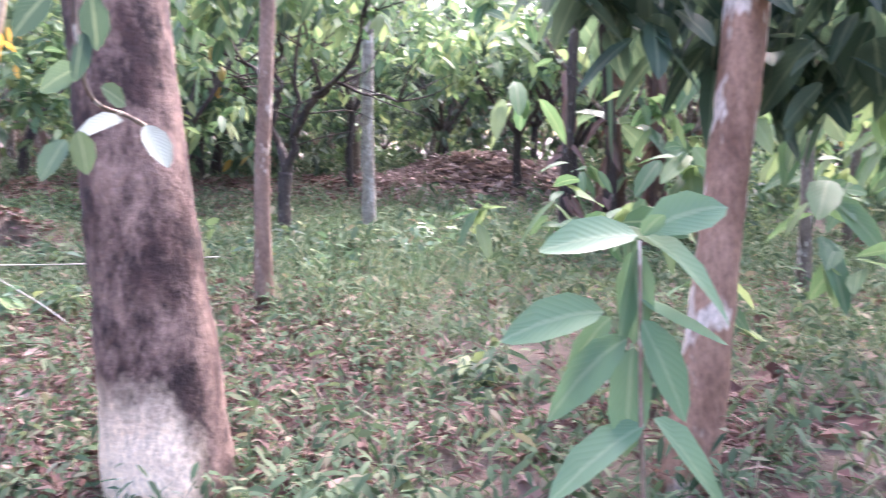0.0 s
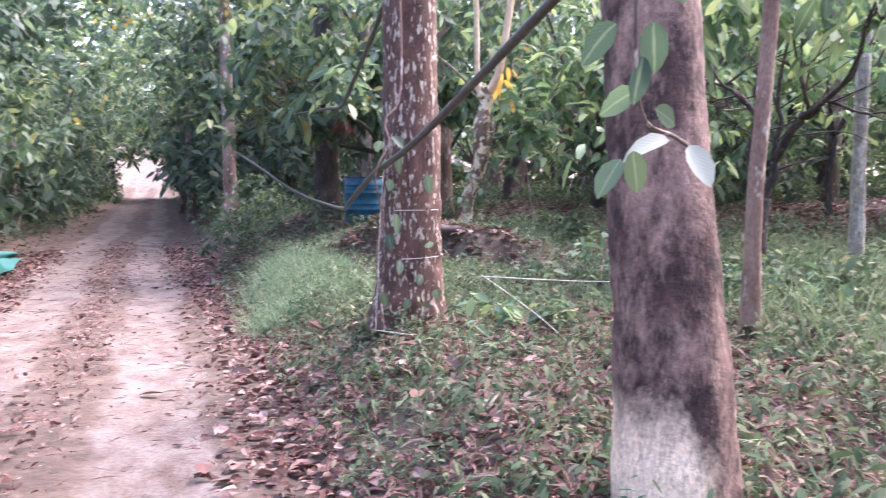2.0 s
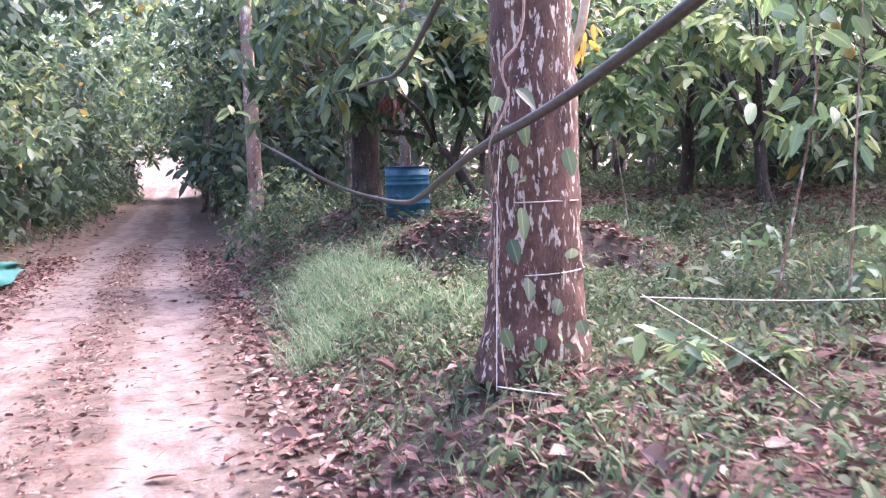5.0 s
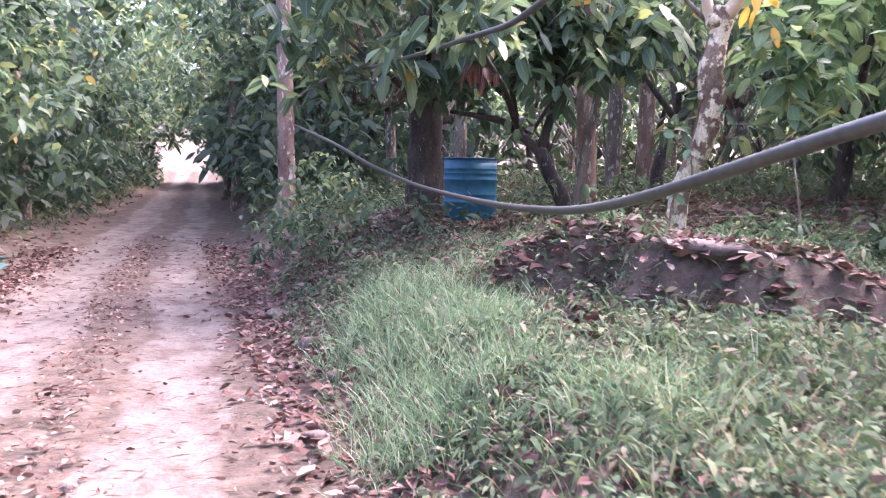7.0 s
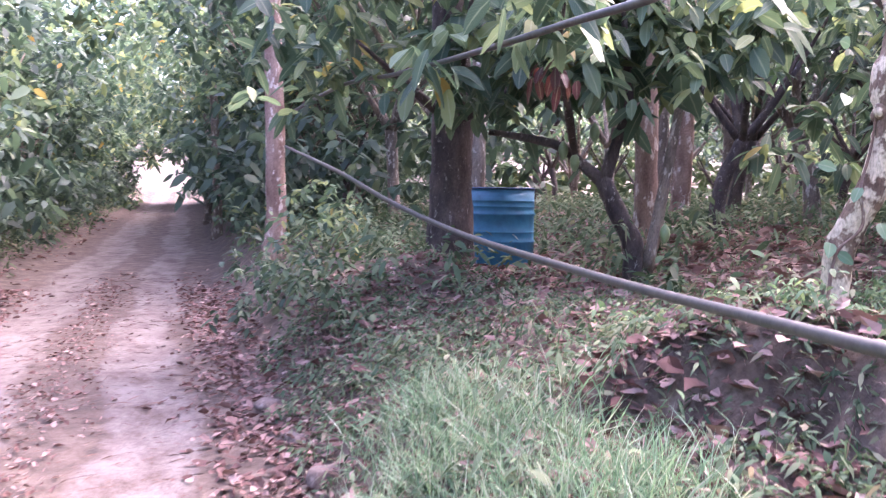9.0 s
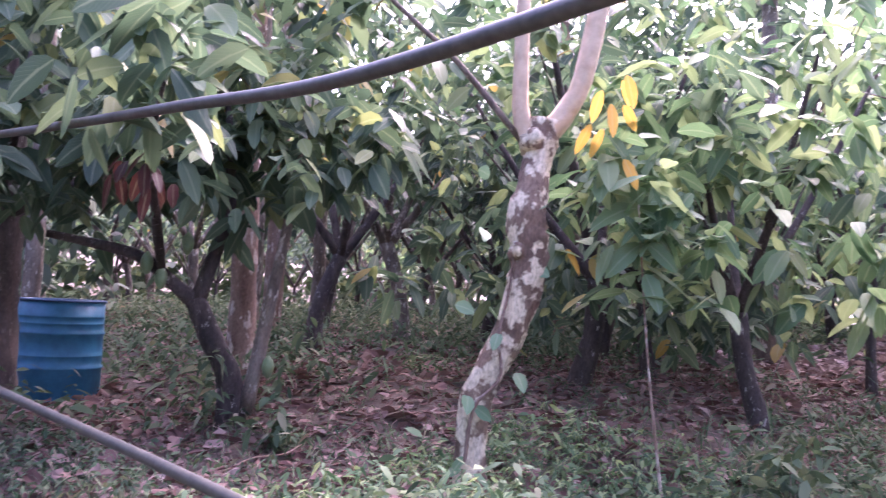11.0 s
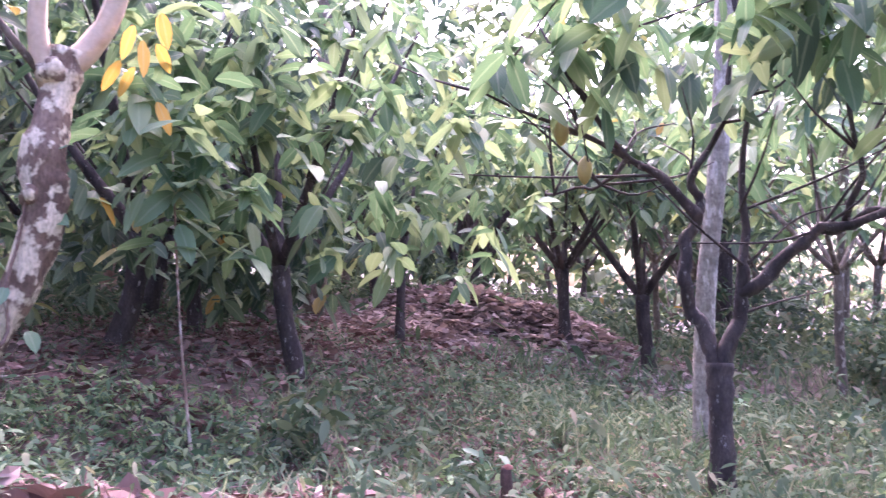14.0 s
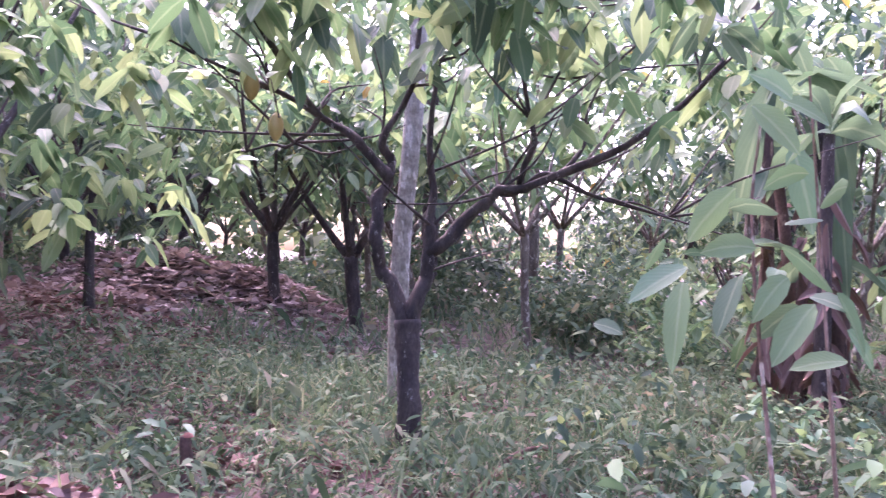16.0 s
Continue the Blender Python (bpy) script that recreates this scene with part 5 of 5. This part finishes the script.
stuff("dry_straw", small_leaves(p + [0, 0, 0.015], np.stack([r.normal(size=len(p)), r.normal(size=len(p)), 0.35 * np.abs(r.normal(size=len(p)))], 1), 0.08 + 0.16 * r.random(len(p)), 0.006, 3, 1.0, 0.06), DEAD, "dry straw and dead grass on the ground", "straw")

p = sow(9000, -2.4, 0.7, 1.5, 22, lambda x, y: smooth(1.5, 1.2, np.abs(x - road_mid(y))) * (0.25 + 0.75 * patchy(x, y, 2.6)), 720)
r = np.random.default_rng(721)
turn = 0.6 * r.normal(size=len(p))
stuff("road_twigs", small_leaves(p + [0, 0, 0.008], np.stack([np.cos(turn), np.sin(turn), 0.04 * r.normal(size=len(p))], 1), 0.05 + 0.16 * r.random(len(p)) ** 2, 0.008, 5, 0.4, 0.03), BROWN_STEM, "thin dry twigs and leaf stalks on the sandy road", "twigs")
fallen(11000, (-2.6, 0.7, 1.0, 22), lambda x, y: np.clip(np.exp(-((x - road_mid(y) + 0.05) / 0.22) ** 2) * (0.25 + 0.75 * patchy(x, y, 2.1)) + 0.5 * np.exp(-((off_road(x, y) + 0.25) / 0.2) ** 2), 0, 1), 725, 0.06, "road_leaf_strip", "brown leaves gathered between the wheel tracks")
weeds(2600, (2.6, 9.5, 3.0, 10.6), lambda x, y: smooth(3.6, 5.2, x) * (1 - 0.8 * litter_zone(x, y)) * (0.25 + 0.75 * patchy(x, y, 1.5)), 730, 0.085, 0.24, 9, "tall_herbs", WEED, "leafy green herbs over the clearing")
fallen(9500, (2.6, 9.5, 3.8, 10.6), lambda x, y: np.clip(1.2 * patchy(x, y, 1.5) ** 0.5 * patchy(x + 2, y, 2.2) - 0.1, 0, 1), 735, 0.12, "clearing_litter", "brown fallen leaves among the clearing herbs")
p = sow(2600, 0.6, 3.2, 1.2, 5.6, lambda x, y: smooth(0.1, 0.4, off_road(x, y)) * np.clip(patchy(x, y, 2.4) * 1.3, 0, 1), 740)
r = np.random.default_rng(741)
stuff("dry_fern", small_leaves(np.repeat(p, 6, 0) + [0, 0, 0.03], r.normal(size=(6 * len(p), 3)) * [1, 1, 0.35], 0.05 + 0.09 * r.random(6 * len(p)), 0.012, 742, 0.8, 0.1), DEAD, "dry reddish fern and leaf scraps on the bank", "leaf litter")

fallen(1500, (1.4, 3.6, 8.3, 10.3), lambda x, y: np.clip(1.3 * np.exp(-((((x - 2.5) * 0.62 - (y - 9.4) * 0.78) / 1.5) ** 2 + (((x - 2.5) * 0.78 + (y - 9.4) * 0.62 + 0.2) / 0.4) ** 2) ** 2), 0, 1), 745, 0.095, "ledge_litter", "curled brown leaves spilling over the earth ledge")

# big loose leaves near the path
for x, y, l, yaw in ((0.47, 4.5, 0.2, 20), (0.2, 4.6, 0.13, 80), (0.42, 6.7, 0.2, 140), (-0.35, 6.4, 0.16, 10), (0.3, 12.3, 0.3, 60), (0.55, 8.3, 0.22, 100), (0.62, 9.1, 0.24, 30), (0.94, 5.1, 0.16, 75), (2.2, 9.5, 0.24, 10), (2.0, 9.8, 0.22, 70), (2.5, 9.4, 0.25, 130), (4.1, 11.6, 0.3, 40), (4.4, 12.2, 0.3, 120)):
    z = float(ground_z(x, y))
    q = tagged(new("fallen_leaf", mesh_of("fallen_leaf", *leaf_group([(0, 0, 0.02)], [(1, 0, 0.05)], l, l * 0.5, int(abs(x) * 50), 0.1, 0.5, 0.3), DEAD)), "large curled brown fallen leaf on the ground", "leaf", "large fallen leaves")
    q.matrix_world = pose(x, y, z, 0, 0, yaw)

stump = thing("stump", 4.5, 8.57, float(ground_z(4.5, 8.57)) - 0.02, "short cut reddish stump among weeds", "stump")
part("stem", tube([(0, 0, 0), (0.012, 0, 0.14), (0.0, 0.01, 0.25), (0.004, 0.012, 0.3)], [0.036, 0.032, 0.03, 0.026], 10, 12, 0.12), BROWN_STEM, stump)
part("cut_top", lathe([(0.298, 0.026), (0.312, 0.02), (0.32, 0.001)], 12), plain_material("cut_wood", (0.16, 0.06, 0.045), (0.27, 0.12, 0.09), 40.0, 0.95), stump, "raw reddish cut face")
stick = thing("fallen_branch", 4.8, 6.92, float(ground_z(4.8, 6.92)), "dry bent fallen branch on the ground", "branch")
part("stem", tube([(-0.26, 0.25, 0.02), (0.05, 0.14, 0.11), (0.3, -0.1, 0.13), (0.16, -0.38, 0.02)], [0.016, 0.013, 0.007], 18, 8, 0.1), BROWN_STEM, stick)


# ---- rock ledge on the bank ----
ROCK = bark_material("weathered_brown_rock", (0.085, 0.06, 0.05), (0.19, 0.145, 0.125), (0.3, 0.25, 0.22), 0.6, 5.0, (1, 1, 1), spot=9.0, edge_width=0.15, spot_stretch=1.0, grain=1.0)


def rock(x, y, sx, sy, sz, yaw, seed, sink=0.35):
    """A squat stone with flat breaks, sunk into the bank."""
    bm = bmesh.new()
    bmesh.ops.create_icosphere(bm, subdivisions=3, radius=1.0)
    r = np.random.default_rng(seed)
    cuts = [(unit(r.normal(size=3) * [1, 1, 0.8]), 0.62 + 0.25 * r.random()) for _ in range(9)] + [(np.array([0.05, 0.08, 0.99]), 0.6)]
    for vert in bm.verts:
        c = np.array(vert.co)
        for nrm, far in cuts:
            over = c @ nrm - far
            if over > 0:
                c = c - nrm * over * 0.92
        c = c * (1 + 0.03 * lump(c[0] * 3 + seed, c[1] * 3 + c[2] * 2, 1.3))
        vert.co = c * [sx, sy, sz]
    me = bpy.data.meshes.new("rock")
    bm.to_mesh(me)
    bm.free()
    me.materials.append(ROCK)
    me.polygons.foreach_set("use_smooth", np.ones(len(me.polygons), bool))
    ob = new("rock", me)
    ob.matrix_world = pose(x, y, float(ground_z(x, y)) + sz * (0.5 - sink), 0, 0, yaw)
    return tagged(ob, "weathered brown rock in the bank under fallen leaves", "rock", "bank rocks")


for i, (x, y, sx, sy, sz, yaw) in enumerate(((2.62, 8.98, 0.4, 0.2, 0.1, -50), (3.2, 9.3, 0.34, 0.2, 0.08, -60))):
    rock(x, y, sx, sy, sz, yaw, 31 + i, 0.7)
for i, (x, y, w) in enumerate(((0.34, 8.9, 0.09), (0.5, 10.9, 0.13), (0.42, 11.7, 0.1), (0.55, 9.9, 0.08), (0.3, 12.6, 0.11))):
    rock(x, y, w, w * 0.75, w * 0.6, 50 * i, 60 + i, 0.2)

for i, (x, y, yaw, l) in enumerate(((3.7, 9.0, 35, 0.7), (4.0, 8.75, 15, 0.6), (4.4, 9.1, 50, 0.5), (5.0, 7.0, -20, 0.45), (6.4, 9.2, 70, 0.6), (3.0, 12.0, 10, 0.6), (4.6, 11.8, -40, 0.7))):
    dry = thing("dry_stick", x, y, float(ground_z(x, y)) + 0.02, "thin pale dry stick lying in the weeds", "stick", "dry sticks")
    part("stem", tube([(-l / 2, 0, 0.01), (-l / 8, 0.03, 0.05), (l / 5, -0.02, 0.06), (l / 2, 0.02, 0.09)], [0.008, 0.007, 0.004], 12, 6, 0.15, i), BARK_PINK, dry)
    dry.rotation_euler = (0, 0, radians(yaw))

# ---- far woods that close the place ----
def far_leaves(p, d, length, width, droop, fold, seed):
    return small_leaves(p, d, length * 1.15, width * 1.5, seed, 0.8, 0.1)


def woods(box, n, size, seed, name, mat, gap=None):
    r = np.random.default_rng(seed)
    p = np.stack([r.uniform(*box[:2], n), r.uniform(*box[2:4], n), box[4] + (box[5] - box[4]) * r.random(n) ** 1.2], 1)
    if gap is not None:
        p = p[~gap(p)]
    return stuff(name, crown(p, size * 0.5, int(n * 1.5), 5, size, seed + 1, 0.3, 0.7, far_leaves if size >= 1 else mid_leaves), mat, "dense far trees closing the plantation", "woods")


def road_gap(p):
    return (np.abs(p[:, 0] - road_mid(p[:, 1])) < 1.9) & (p[:, 2] < 3.5 - 0.5 * np.abs(p[:, 0] - road_mid(p[:, 1])))


woods((-16, 8, 46, 60, 0, 12), 1300, 0.6, 701, "far_woods", LEAF, road_gap)
woods((-14, 6, 44, 56, 0, 4), 1300, 0.3, 711, "far_woods", LEAF_DARK, road_gap)
woods((-45, 50, 95, 125, 8, 42), 1700, 2.0, 702, "far_woods", LEAF_FAR)
woods((38, 52, -28, 55, 0, 8), 900, 1.0, 703, "far_woods", LEAF_FAR, lambda p: (np.abs(p[:, 1] + 1) < 7) & (np.random.default_rng(1).random(len(p)) < 0.8))
woods((5, 45, 50, 62, 0, 11), 1000, 1.0, 704, "far_woods", LEAF_FAR)
woods((-32, -16, -25, 60, 0, 14), 900, 1.0, 705, "far_woods", LEAF)
woods((-25, 45, -32, -20, 0, 12), 900, 1.0, 706, "far_woods", LEAF)
woods((22, 36, -16, 34, 3.0, 13), 1900, 0.6, 707, "far_woods", LEAF_FAR, lambda p: (np.abs(p[:, 1] - 5) < 4) & (p[:, 2] < 5.5))
# Backlight on these distant leaves is put into their lighter green.
woods((17, 26, 10.5, 30, 0.8, 7), 600, 0.4, 708, "far_woods", LEAF_BRIGHT)
woods((-17, -6.5, 20, 46, 4.0, 12), 700, 0.5, 709, "far_woods", LEAF_DARK)
woods((10, 20, 13.5, 30, 3.4, 10), 800, 0.4, 710, "far_woods", LEAF_DARK)


def road_canopy():
    """Boughs that meet over the far road."""
    r = np.random.default_rng(712)
    y = r.uniform(24, 56, 1500)
    side = r.uniform(-4.2, 4.2, 1500)
    low = 2.9 + 1.6 * smooth(40, 24, y) + 0.02 * (y - 18) - 0.35 * np.abs(side)
    p = np.stack([road_mid(y) + side, y, low + 5.5 * r.random(1500) ** 1.3], 1)
    return stuff("road_canopy", crown(p, 0.22, 2300, 6, 0.3, 713, 0.5, 0.7, mid_leaves), LEAF, "leafy boughs meeting over the dirt road", "foliage")


road_canopy()
